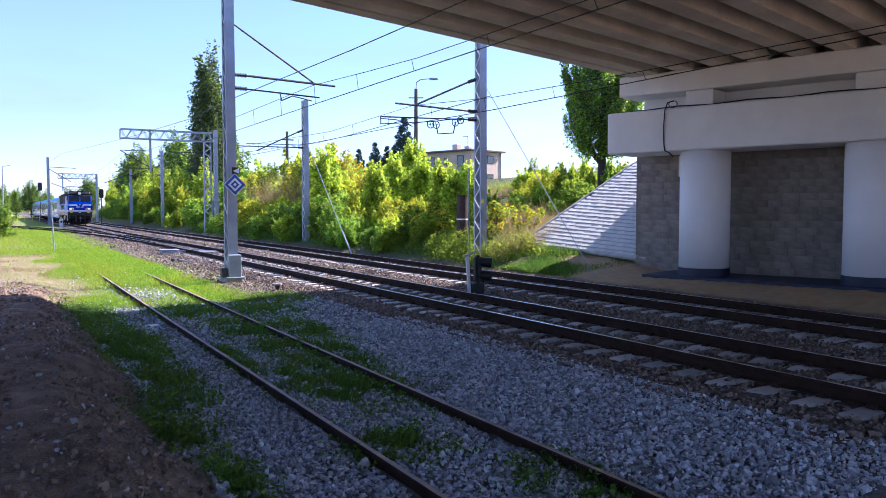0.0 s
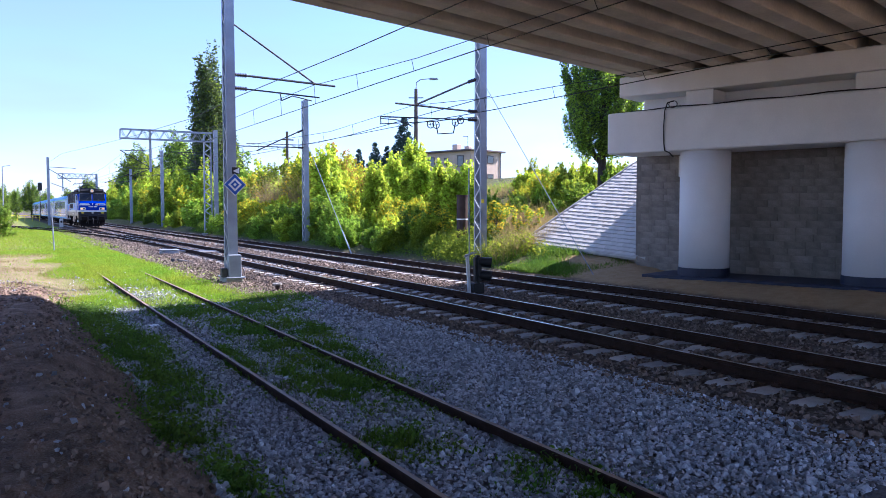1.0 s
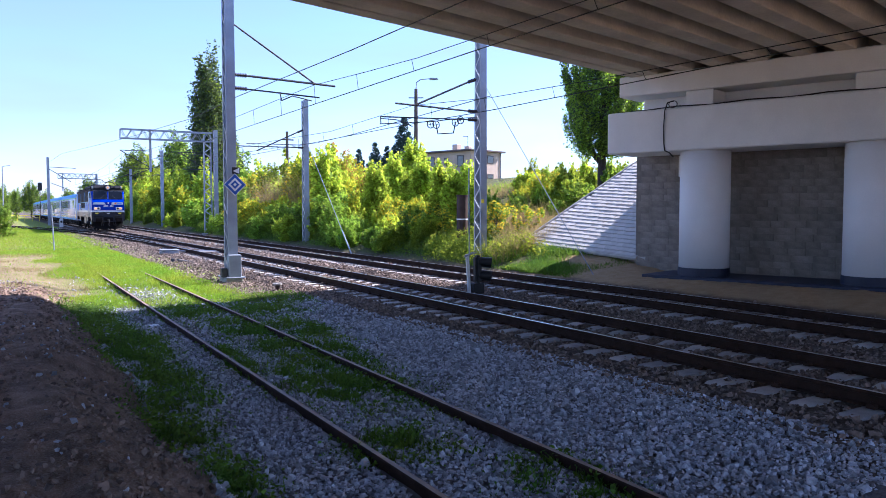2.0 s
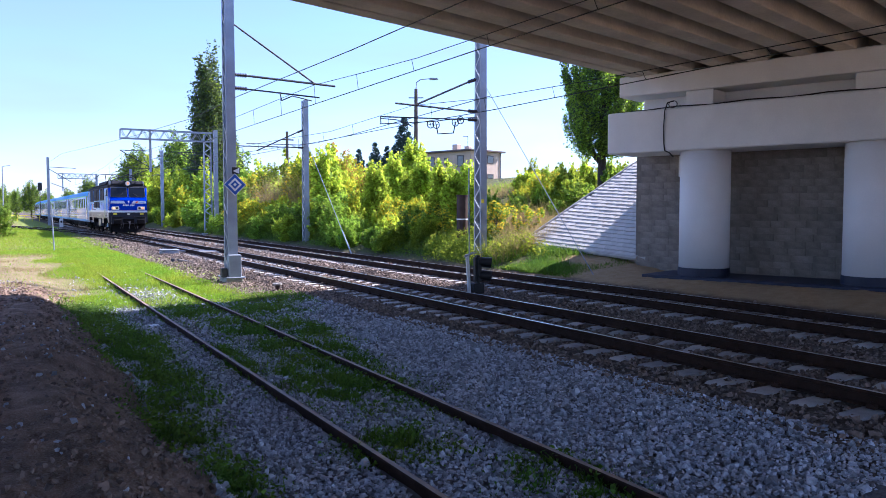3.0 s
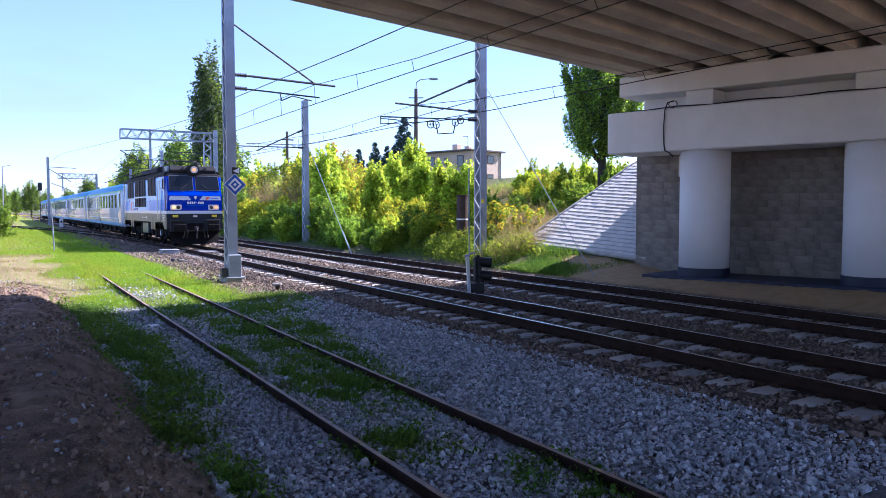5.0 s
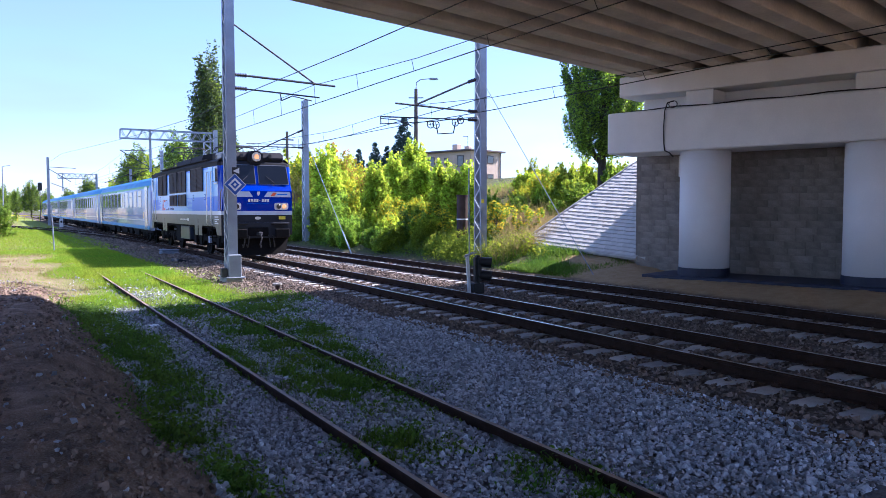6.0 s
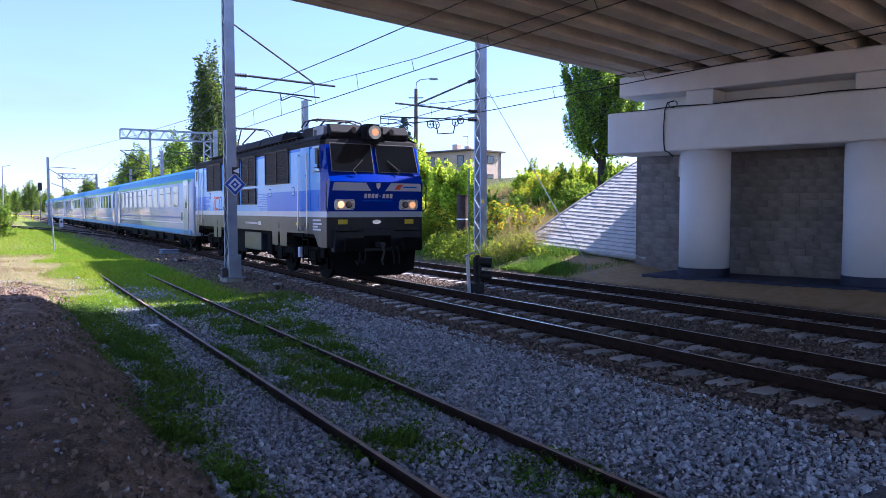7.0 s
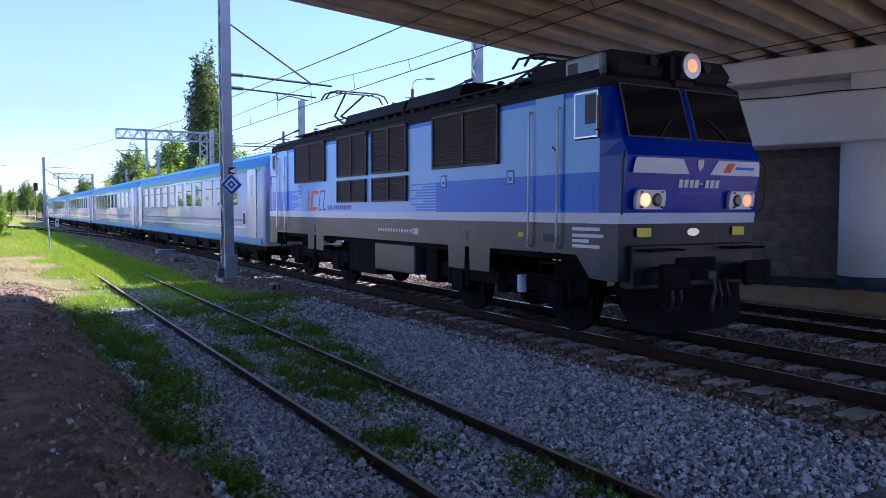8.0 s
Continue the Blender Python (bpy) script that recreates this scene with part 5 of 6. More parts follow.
def make_dwarf_signal():
    t = tagged(empty("dwarf_signal", pose(10.97, 17.15, -0.22)), "black two-lamp dwarf signal with a white plate", "signal")
    part("base", bevelled(box(B(), -0.14, 0.2, -0.14, 0.14, 0, 0.28), 0.02), BLACK, t)
    part("head", bevelled(box(B(), -0.05, 0.15, -0.11, 0.09, 0.28, 1.02), 0.05, 2), BLACK, t)
    for z in (0.50, 0.86):
        bm = rod(B(), (0.08, -0.02, z), (0.38, -0.16, z - 0.04), 0.12, 0.145, seg=16)
        part("hood", bm, BLACK, t)
    bm = box(B(), -0.24, -0.15, -0.02, 0.02, 0.0, 1.08)
    bmesh.ops.transform(bm, matrix=Matrix.Rotation(radians(-4), 4, "Y"), verts=bm.verts[:])
    part("white_plate", bm, WHITE, t)
    part("whip", rod(B(), (-0.2, 0, 1.0), (-0.22, 0.0, 3.35), 0.018, seg=6), GALV, t)
    part("cross_arm", rod(B(), (-0.36, 0, 1.0), (-0.05, 0, 1.1), 0.03, seg=6), GALV, t)


def make_small_lineside():
    t = tagged(empty("marker_post", pose(2.50, 45.8, -0.4, 0, -2.2, 0)), "thin leaning grey marker post in the grass", "post")
    part("pole", rod(B(), (0, 0, 0), (0, 0, 2.65), 0.035, seg=10), GALV, t)
    part("bracket", rod(B(), (0, 0, 2.2), (0.32, 0, 2.24), 0.03, seg=6), GALV, t)
    t = tagged(empty("marker_stone", pose(7.0, 112, -0.35)), "white kilometre stone beside the track", "stone")
    part("stone", bevelled(box(B(), -0.22, 0.22, -0.15, 0.15, 0, 1.25), 0.06, 2), WHITE, t)
    part("bar", box(B(), -0.12, 0.12, -0.156, -0.15, 0.7, 0.95), BLACK, t)
    t = tagged(empty("point_machine", pose(7.55, 40.6, -0.3)), "grey point machine beside the turnout", "point machine")
    part("case", bevelled(box(B(), -0.55, 0.30, -0.35, 0.35, 0.03, 0.26), 0.05, 2), GALV, t)
    part("lid", bevelled(box(B(), -0.57, 0.32, -0.37, 0.37, 0.26, 0.31), 0.02), GALV, t)
    part("rod", rod(B(), (0.3, 0.1, 0.2), (2.3, 0.1, 0.16), 0.03, seg=8), RAIL_TOP, t)
    part("cover", bevelled(box(B(), 0.9, 2.6, -0.5, -0.15, 0.12, 0.17), 0.01), SLEEPER, t)
    t = tagged(empty("cable_pit_lid", pose(6.75, 34.2, -0.28, 0, 12, 20)), "tilted dark cable pit lid in the ballast", "lid")
    part("slab", bevelled(box(B(), -0.35, 0.35, -0.3, 0.3, 0, 0.14), 0.03), STEEL_DARK, t)
    t = tagged(empty("cable_stub", pose(6.67, 20.7, -0.3)), "rusty cable stub with a flat cap", "stub")
    part("post", rod(B(), (0, 0, -0.1), (0, 0, 0.22), 0.06, seg=10), BROWNPIPE, t)
    part("cap", rod(B(), (0, 0, 0.22), (0, 0, 0.27), 0.13, seg=14), SLEEPER, t)
    part("conduit", sweep(B(), [(0.15, 0, -0.1), (0.16, 0, 0.2), (0.05, 0, 0.24)], 0.02), BROWNPIPE, t)
    t = tagged(empty("brown_pipe_post", pose(17.4, 28.3, 0)), "thick dark brown pipe post with a white band", "pipe")
    part("pipe", rod(B(), (0, 0, -0.3), (0, 0, 2.62), 0.24, seg=20), BROWNPIPE, t)
    part("band", rod(B(), (0, 0, 1.58), (0, 0, 1.64), 0.245, seg=20), WHITE, t)
    part("rim", rod(B(), (0, 0, 2.60), (0, 0, 2.66), 0.26, seg=20), BROWNPIPE, t)
    t = tagged(empty("yellow_tag", pose(16.05, 24.6, 2.35)), "small yellow tag fixed on the mast", "tag")
    part("plate", box(B(), -0.06, 0.06, -0.01, 0.01, -0.07, 0.07), YELLOW, t)
    t = tagged(empty("litter_bag", pose(2.55, 15.9, -0.31)), "crumpled pale plastic litter by the siding rail", "litter")
    bm = B()
    bmesh.ops.create_icosphere(bm, subdivisions=2, radius=0.12)
    r = random.Random(4)
    for v in bm.verts:
        v.co = Vector((v.co.x * 1.5, v.co.y * 0.8, max(0, v.co.z) * 0.5)) * r.uniform(0.7, 1.2)
    part("film", bm, WHITE, t)


def make_signal(x, y, ztop, label, k=1.0):
    t = tagged(empty("colour_light_signal", pose(x, y, -0.3)), label, "signal", "colour light signals")
    part("post", rod(B(), (0, 0, 0), (0, 0, ztop - 0.9), 0.06, seg=8), STEEL_DARK, t)
    part("backboard", bevelled(box(B(), -0.38 * k, 0.38 * k, -0.06, 0.06, ztop - 1.3 * k, ztop + 0.3 * k), 0.12, 2), BLACK, t)
    for i in range(3):
        z = ztop + (0.45 * i - 0.95) * k
        part("hood", rod(B(), (0, -0.06, z), (0, -0.3, z), 0.13 * k, seg=10), BLACK, t)
    part("ladder", box(B(), -0.06, 0.06, 0.1, 0.14, 0.3, ztop - 1.0), STEEL_DARK, t)


def make_lamp_post():
    t = tagged(empty("street_lamp", pose(28.5, 53.3, 2.5)), "grey street lamp on a concrete pole behind the bushes", "street lamp")
    part("pole", rod(B(), (0, 0, 0), (0, 0, 9.0), 0.20, 0.13, seg=12), WOODPOLE, t)
    part("arm", sweep(B(), [(0, 0, 8.8), (0.05, 0, 9.5), (0.3, -0.15, 9.72), (1.0, -0.5, 9.8)], 0.035), GALV, t)
    part("lantern", bevelled(box(B(), -0.35, 0.35, -0.14, 0.14, -0.08, 0.08, pose(1.25, -0.62, 9.78, 0, 0, -28)), 0.05, 2), GALV, t)
    part("cross_bar", rod(B(), (-0.5, 0.3, 8.3), (0.5, -0.3, 8.3), 0.04), STEEL_DARK, t)
    t = tagged(empty("wooden_pole", pose(23.0, 68.1, 1.0)), "weathered wooden line pole among the bushes", "pole")
    part("pole", rod(B(), (0, 0, 0), (0, 0, 8.2), 0.16, 0.12, seg=10), WOODPOLE, t)
    part("cross_arm", box(B(), -0.6, 0.6, -0.05, 0.05, 7.4, 7.5), WOODPOLE, t)
    t = tagged(empty("street_lamp", pose(0.6, 150, 0.0)), "distant thin street lamp beyond the siding", "street lamp")
    part("pole", rod(B(), (0, 0, 0), (0, 0, 9.4), 0.12, 0.08, seg=8), GALV, t)
    part("arm", rod(B(), (0, 0, 9.4), (1.2, 0, 9.6), 0.06, seg=6), GALV, t)


def make_house():
    m = Matrix.Translation((47.9, 76.0, 0)) @ Matrix.Rotation(radians(17), 4, "Z")   # corner; local y along the shaded wall, local x along the lit wall
    t = tagged(empty("house"), "beige plastered two-storey house with a flat dark roof", "house")
    part("wall", box(B(), 0, 5.6, 0, 8.6, 2.5, 8.95, m), PLASTER, t)
    part("roof", bevelled(box(B(), -0.45, 6.05, -0.45, 9.05, 8.95, 9.15, m), 0.03), ROOF, t)
    part("chimney", bevelled(box(B(), 2.4, 3.2, 4.3, 5.1, 9.15, 10.1, m), 0.03), PLASTER, t)
    part("chimney", bevelled(box(B(), 2.6, 3.2, 2.6, 3.3, 9.15, 9.8, m), 0.03), PLASTER, t)
    for y, z, w, h in ((6.4, 7.2, 1.1, 1.3), (3.9, 7.5, 0.7, 0.8), (1.6, 7.2, 1.1, 1.3), (6.4, 4.4, 1.1, 1.3), (1.6, 4.4, 1.1, 1.3)):
        wd = part("window", box(B(), -0.03, 0.06, y - w / 2, y + w / 2, z - 0.05, z + h, m), WOODPOLE, t)
        part("pane", box(B(), -0.035, 0.02, y - w / 2 + 0.09, y + w / 2 - 0.09, z + 0.05, z + h - 0.09, m), PANE, wd)
        part("sill", box(B(), -0.12, 0.02, y - w / 2 - 0.1, y + w / 2 + 0.1, z - 0.12, z - 0.05, m), SLEEPER, wd)
    for x, z in ((3.6, 7.6), (3.6, 5.4)):
        wd = part("window", box(B(), x - 0.6, x + 0.6, -0.03, 0.06, z - 0.05, z + 0.95, m), WOODPOLE, t)
        part("pane", box(B(), x - 0.5, x + 0.5, -0.04, 0.02, z + 0.04, z + 0.86, m), PANE, wd)
    part("aerial", sweep(B(), [m @ Vector((2.8, 2.9, 9.8)), m @ Vector((2.8, 2.9, 11.0)), m @ Vector((2.5, 3.4, 11.0))], 0.03), STEEL_DARK, t)
    part("downpipe", rod(B(), m @ Vector((5.5, -0.08, 2.5)), m @ Vector((5.5, -0.08, 8.9)), 0.06, seg=8), GALV, t)


def make_fence():
    t = tagged(empty("rail_fence"), "low yellow railing across the end of the siding", "fence")
    for k in range(6):
        part("post", rod(B(), (0.4 + 1.3 * k, 172, -0.4), (0.4 + 1.3 * k, 172, 0.95), 0.06, seg=8), YELLOW, t)
    for z in (0.45, 0.92):
        part("bar", rod(B(), (0.3, 172, z), (7.0, 172, z), 0.05, seg=8), YELLOW, t)


make_fence()
make_brackets()
make_gantries()
make_wires()
make_mast_sign()
make_dwarf_signal()
make_small_lineside()
make_signal(7.0, 170, 7.4, "distant black colour light signal beside the tracks")
make_signal(11.9, 112, 4.9, "distant black colour light signal between the tracks", 0.75)
make_lamp_post()
make_house()

# ---- plants ----


def leaf_quads(c, size, rng, droop=0.2, long=1.5):
    """A slightly folded leaf at every centre."""
    n = len(c)
    a = rng.normal(0, 1, (n, 3)) * np.array([1, 1, 0.6])
    a /= np.linalg.norm(a, axis=1)[:, None]
    b = np.cross(a, rng.normal(0, 0.8, (n, 3)) + np.array([0, 0, 0.7]))
    b /= np.linalg.norm(b, axis=1)[:, None]
    s = size * rng.lognormal(0, 0.3, n)[:, None]
    nrm = np.cross(a, b)
    p0, p2 = c - a * s * long / 2, c + a * s * long / 2
    p1, p3 = c + b * s * 0.5 + nrm * s * droop, c - b * s * 0.5 + nrm * s * droop
    V = np.stack([p0, p1, p2, p3], 1).reshape(-1, 3)
    F = np.array([(0, 1, 2), (0, 2, 3)])[None] + 4 * np.arange(n)[:, None, None]
    return V, F.reshape(-1, 3)


def crown_points(rng, n, clumps, profile, h, spread):
    """Leaf centres in clumps that fill a crown whose radius at relative height t is profile(t)."""
    t = rng.uniform(0.02, 1, clumps * 3)
    t = t[rng.uniform(0, 1, len(t)) < np.clip(profile(t) / max(profile(np.linspace(0, 1, 20))) + 0.15, 0, 1)][:clumps]
    th = rng.uniform(0, 2 * math.pi, len(t))
    rr = profile(t) * rng.uniform(0.35, 1.0, len(t)) ** 0.5
    cc = np.stack([rr * np.cos(th), rr * np.sin(th), t * h], -1)
    pick = rng.randint(0, len(cc), n)
    sz = spread * rng.uniform(0.5, 1.3, len(cc))
    d = rng.normal(0, 1, (n, 3))
    d /= np.linalg.norm(d, axis=1)[:, None]
    d *= (rng.uniform(0.3, 1, n) ** 0.5)[:, None]
    return cc[pick] + d * sz[pick][:, None] * np.array([1, 1, 0.8]), cc


def shoot_points(rng, n, shoots, profile, h, loose):
    """Leaf centres strung along shoots that bend upwards and end unevenly beyond the crown's outline."""
    t = rng.uniform(0.05, 1, shoots) ** 0.8
    th = rng.uniform(0, 2 * math.pi, shoots)
    rr = profile(t) * rng.uniform(0.35, 1.0, shoots) ** 0.45
    reach = rng.lognormal(0.0, 0.10, shoots)
    tip = np.stack([rr * np.cos(th), rr * np.sin(th), t * h], -1) * reach[:, None]
    root = tip * np.array([0.45, 0.45, 0.0]) + np.array([0, 0, 1.0]) * (tip[:, 2:3] - h * rng.uniform(0.22, 0.40, (shoots, 1)))
    root[:, 2] = np.maximum(root[:, 2], 0.0)
    pick = rng.randint(0, shoots, n)
    u = rng.uniform(0.0, 1, n) ** 0.75
    p = root[pick] + (tip - root)[pick] * np.stack([np.sqrt(u), np.sqrt(u), u], -1)
    d = rng.normal(0, 1, (n, 3)) * (loose * (1.1 - 0.75 * u))[:, None]
    return p + d, tip


def plant(name, label, category, group, seed, n, clumps, profile, h, spread, leaf, material, trunk_h=0.0, trunk_r=0.05, second=None, share=0.0, shoots=0):
    rng = np.random.RandomState(seed)
    t = tagged(empty(name), label, category, group)
    pts, cc = shoot_points(rng, n, shoots, profile, h, spread) if shoots else crown_points(rng, n, clumps, profile, h, spread)
    pts[:, 2] += trunk_h
    cc = cc + np.array([0, 0, trunk_h])
    k = int(n * (1 - share))
    V, F = leaf_quads(pts[:k], leaf, rng)
    joined("crown", V, F, material, t)
    if second is not None:
        top = pts[k:].copy()
        top[:, 2] += spread * 0.35
        V, F = leaf_quads(top, leaf * 0.8, rng)
        joined("blossom" if material is not second and second is LEAF_YELLOW else "foliage", V, F, second, t)
    bm = B()
    rod(bm, (0, 0, -0.2), (0, 0, trunk_h + h * 0.55), trunk_r, trunk_r * 0.35, seg=8)
    for c in cc[:: max(1, len(cc) // 14)]:
        z0 = min(max(trunk_h * 0.7, c[2] * 0.5), trunk_h + h * 0.5)
        rod(bm, (0, 0, z0), tuple(c), trunk_r * 0.45, trunk_r * 0.12, seg=5)
    part("trunk", bm, BARK, t)
    return t


def mound(t):
    return np.sqrt(np.clip(1 - (t * 1.0 - 0.25) ** 2 / 0.62, 0.02, 1)) * 0.5


def make_bushes():
    """Unit bushes about 1 m high and wide, copied along the embankment at many sizes."""
    slim = lambda t: 0.30 * np.sqrt(np.clip(1 - (t - 0.3) ** 2 / 0.55, 0.02, 1))
    looks = (
        ("dense green leafy bush on the embankment", 31, mound, 0.95, LEAF, None, 0.0),
        ("light green leafy bush on the embankment", 32, mound, 0.95, LEAF_LIME, None, 0.0),
        ("green bush with yellow blossom on the embankment", 33, mound, 0.9, LEAF_LIME, LEAF_YELLOW, 0.28),
        ("upright light green young tree on the embankment", 34, slim, 1.1, LEAF_LIME, None, 0.0),
        ("russet-tinged airy bush on the embankment", 35, mound, 1.0, LEAF_LIME, RUSSET, 0.45),
    )
    kinds = [plant("bush", text, "bush", "embankment bushes", seed, 6800, 0, form, tall, 0.045, 0.032, m, 0.0, 0.014, extra, share, shoots=120) for text, seed, form, tall, m, extra, share in looks]
    kinds += [plant("bush", "distant " + text, "bush", "embankment bushes", seed + 60, 2900, 0, form, tall, 0.05, 0.046, m, 0.0, 0.014, extra, share, shoots=70) for text, seed, form, tall, m, extra, share in looks]
    rng = random.Random(8)
    prof = ((22, 2.2), (26, 3.1), (30, 4.0), (34, 4.9), (38, 4.5), (46, 5.7), (52, 6.6), (58, 6.9), (69, 6.2), (90, 6.8), (120, 7.6), (170, 8.0))
    used = [False] * 10
    spots = []
    for row, (xb, frac, step) in enumerate(((16.5, 0.34, 1.6), (17.4, 0.52, 1.9), (19.0, 0.78, 2.3), (21.3, 0.94, 2.4), (24.0, 1.0, 3.4)), -1):
        y = 27.5 + max(row, 0) * 1.0
        while y < 175:
            spots.append((xb + rng.uniform(-0.5, 0.5) + (0.010 * (y - 60) if y > 60 else 0), y + rng.uniform(-0.5, 0.5), frac * rng.uniform(0.68, 1.2), row))
            y += step * (1 if y < 60 else 1.9) * rng.uniform(0.8, 1.2)
    for k in range(64):
        x = rng.uniform(20.0, 36)
        spots.append((x, x * rng.uniform(1.05, 1.42), rng.uniform(0.75, 1.0), 5))
    spots = [p for p in spots if not (p[3] <= 0 and p[1] < 30.6) and not (p[3] == 1 and p[1] < 29.0) and not (p[1] < 29.0 and 0.57 < p[0] / p[1] < 0.65)]
    for x, y, frac, row in spots:
        ground = float(height(x, y))
        ye = y * 19 / x
        top = 2 + (float(np.interp(ye, [p[0] for p in prof], [p[1] for p in prof])) - 2) * x / 19
        h = max(1.0, (top - ground) * frac * (0.78 if 30 < y < 44 else 0.90 if y < 62 else 0.82))
        if row == 1 and 53 < y < 67:
            h *= 0.55
        if row == 5:
            h = rng.uniform(0.7, 1.6)
        if row == 0:
            h = min(h, rng.uniform(1.6, 3.0))
        if row == -1:
            h = rng.uniform(0.8, 1.7)
        # Front rows mostly take the darker leaf, painting the shade low on the bank.
        pick = rng.choice((0, 0, 0, 1, 2, 3, 3)) if row > 0 else rng.choice((0, 0, 0, 0, 1, 3))
        if 46 < y < 66 and row >= 2:
            pick = rng.choice((1, 2, 4)) if y < 54 else rng.choice((1, 2, 2))
        if 50 < y < 72 and row in (0, 1):
            pick = rng.choice((2, 2, 0, 1))
        if row == 5:
            pick = rng.choice((0, 0, 0, 1, 3))
        if 33 < y < 40 and row >= 1:
            pick = rng.choice((2, 2, 3, 1))
        if pick == 3 and row > 0:
            h *= rng.uniform(1.05, 1.3)
        if y > 62 or row == 5:
            pick += 5
        wide = h * rng.uniform(0.75, 1.05) * (1.25 if row <= 0 else 1.0)
        m = Matrix.LocRotScale((x, y, ground - 0.1), Euler((0, 0, rng.uniform(0, 6.28))), (wide, wide, h))
        if used[pick]:
            copy_scaled(kinds[pick], m)
        else:
            kinds[pick].matrix_basis = m
            used[pick] = True
    for kind, placed in zip(kinds, used):
        if not placed:
            for ob in (*kind.children_recursive, kind):
                bpy.data.objects.remove(ob)


def copy_scaled(ob, m):
    """Copy at pose m whose scale stands in m alone."""
    keep = ob.matrix_basis.copy()
    ob.matrix_basis = Matrix()
    c = copy_thing(ob, m)
    ob.matrix_basis = keep
    return c


def make_trees():
    def tall(t):
        return 2.8 * np.clip(np.sin(np.clip(t * 0.93 + 0.07, 0, 1) * math.pi) ** 0.42, 0.05, 1) * (1.05 - 0.32 * t)

    p = plant("poplar_tree", "tall dark green columnar poplar behind the bushes", "tree", "", 41, 36000, 0, tall, 17.0, 0.40, 0.19, LEAF_DARK, 1.0, 0.35, LEAF, 0.2, shoots=420)
    p.matrix_basis = pose(22.9, 97.3, 2.0)
    p = plant("roadside_tree", "dense green tree beside the overpass", "tree", "", 42, 80000, 0, lambda t: 2.2 * np.clip(np.sin(np.clip(t * 0.80 + 0.10, 0, 1) * math.pi), 0.1, 1) ** 0.8, 6.6, 0.21, 0.08, LEAF, 2.2, 0.26, LEAF_DARK, 0.45, shoots=150)
    p.matrix_basis = pose(27.6, 30.8, 2.8)
    crown = lambda t: 3.6 * np.clip(np.sin(np.clip(t * 0.85 + 0.12, 0, 1) * math.pi), 0.1, 1) ** 0.6
    b = plant("broadleaf_tree", "rounded green tree far along the line", "tree", "distant trees", 43, 12000, 0, crown, 9.0, 0.5, 0.24, LEAF, 2.5, 0.3, LEAF_DARK, 0.4, shoots=200)
    b.matrix_basis = pose(23.5, 160, 1.5)
    for x, y, s in ((29.5, 150, 1.2), (33.0, 128, 1.05), (27.0, 120, 0.8), (7.5, 235, 0.75), (4.0, 245, 0.62), (0.5, 240, 0.68), (12.0, 250, 0.6), (-4.0, 225, 0.75), (20.0, 215, 0.8), (25.0, 190, 0.9), (17.0, 240, 0.62), (-9, 210, 0.8)):
        copy_scaled(b, Matrix.LocRotScale((x, y, 0.0 if y > 180 else 1.0), Euler((0, 0, x * 2.1)), (s, s, s)))

    def cone(t):
        return 3.4 * (1.02 - t) * (0.8 + 0.2 * np.cos(t * 40))

    s = plant("spruce_tree", "dark blue-green spruce behind the bushes", "tree", "spruces", 44, 15000, 300, cone, 8.6, 0.34, 0.12, NEEDLE, 0.6, 0.14)
    s.matrix_basis = pose(36.8, 71.6, 2.4)
    for x, y, z, k in ((34.3, 73.2, 2.4, 0.72), (35.4, 72.6, 2.4, 0.68), (33.0, 74.5, 2.3, 0.66)):
        copy_scaled(s, Matrix.LocRotScale((x, y, z), Euler((0, 0, x)), (k, k, k)))
    g = plant("verge_bush", "sunlit green bush beyond the siding", "bush", "verge bushes", 45, 6000, 0, mound, 0.95, 0.05, 0.034, LEAF, 0, 0.02, shoots=100)
    g.matrix_basis = Matrix.LocRotScale((-0.3, 72, -0.3), None, (3.0, 3.0, 3.0))
    for x, y, k in ((-2.5, 66, 3.4), (-1.2, 80, 3.0), (-4, 90, 4.0)):
        copy_scaled(g, Matrix.LocRotScale((x, y, -0.3), Euler((0, 0, x)), (k, k, k)))


def leafy_weeds(name, label, n, x0, x1, y0, y1, tall, leaf, material, seed, density):
    """Low broad-leaved weeds as a drift of small leaves over the stones."""
    rng = np.random.RandomState(seed)
    x, y = rng.uniform(x0, x1, n), rng.uniform(y0, y1, n)
    d = density(x, y)
    ok = rng.uniform(0, 1, n) < d
    x, y, d = x[ok], y[ok], d[ok]
    z = height(x, y) + 0.02 + tall * (0.4 + 0.6 * d) * rng.uniform(0, 1, len(x)) ** 1.5
    V, F = leaf_quads(np.stack([x, y, z], -1), leaf, rng)
    return joined(name, V, F, material, None, "stuff", label, "weeds")


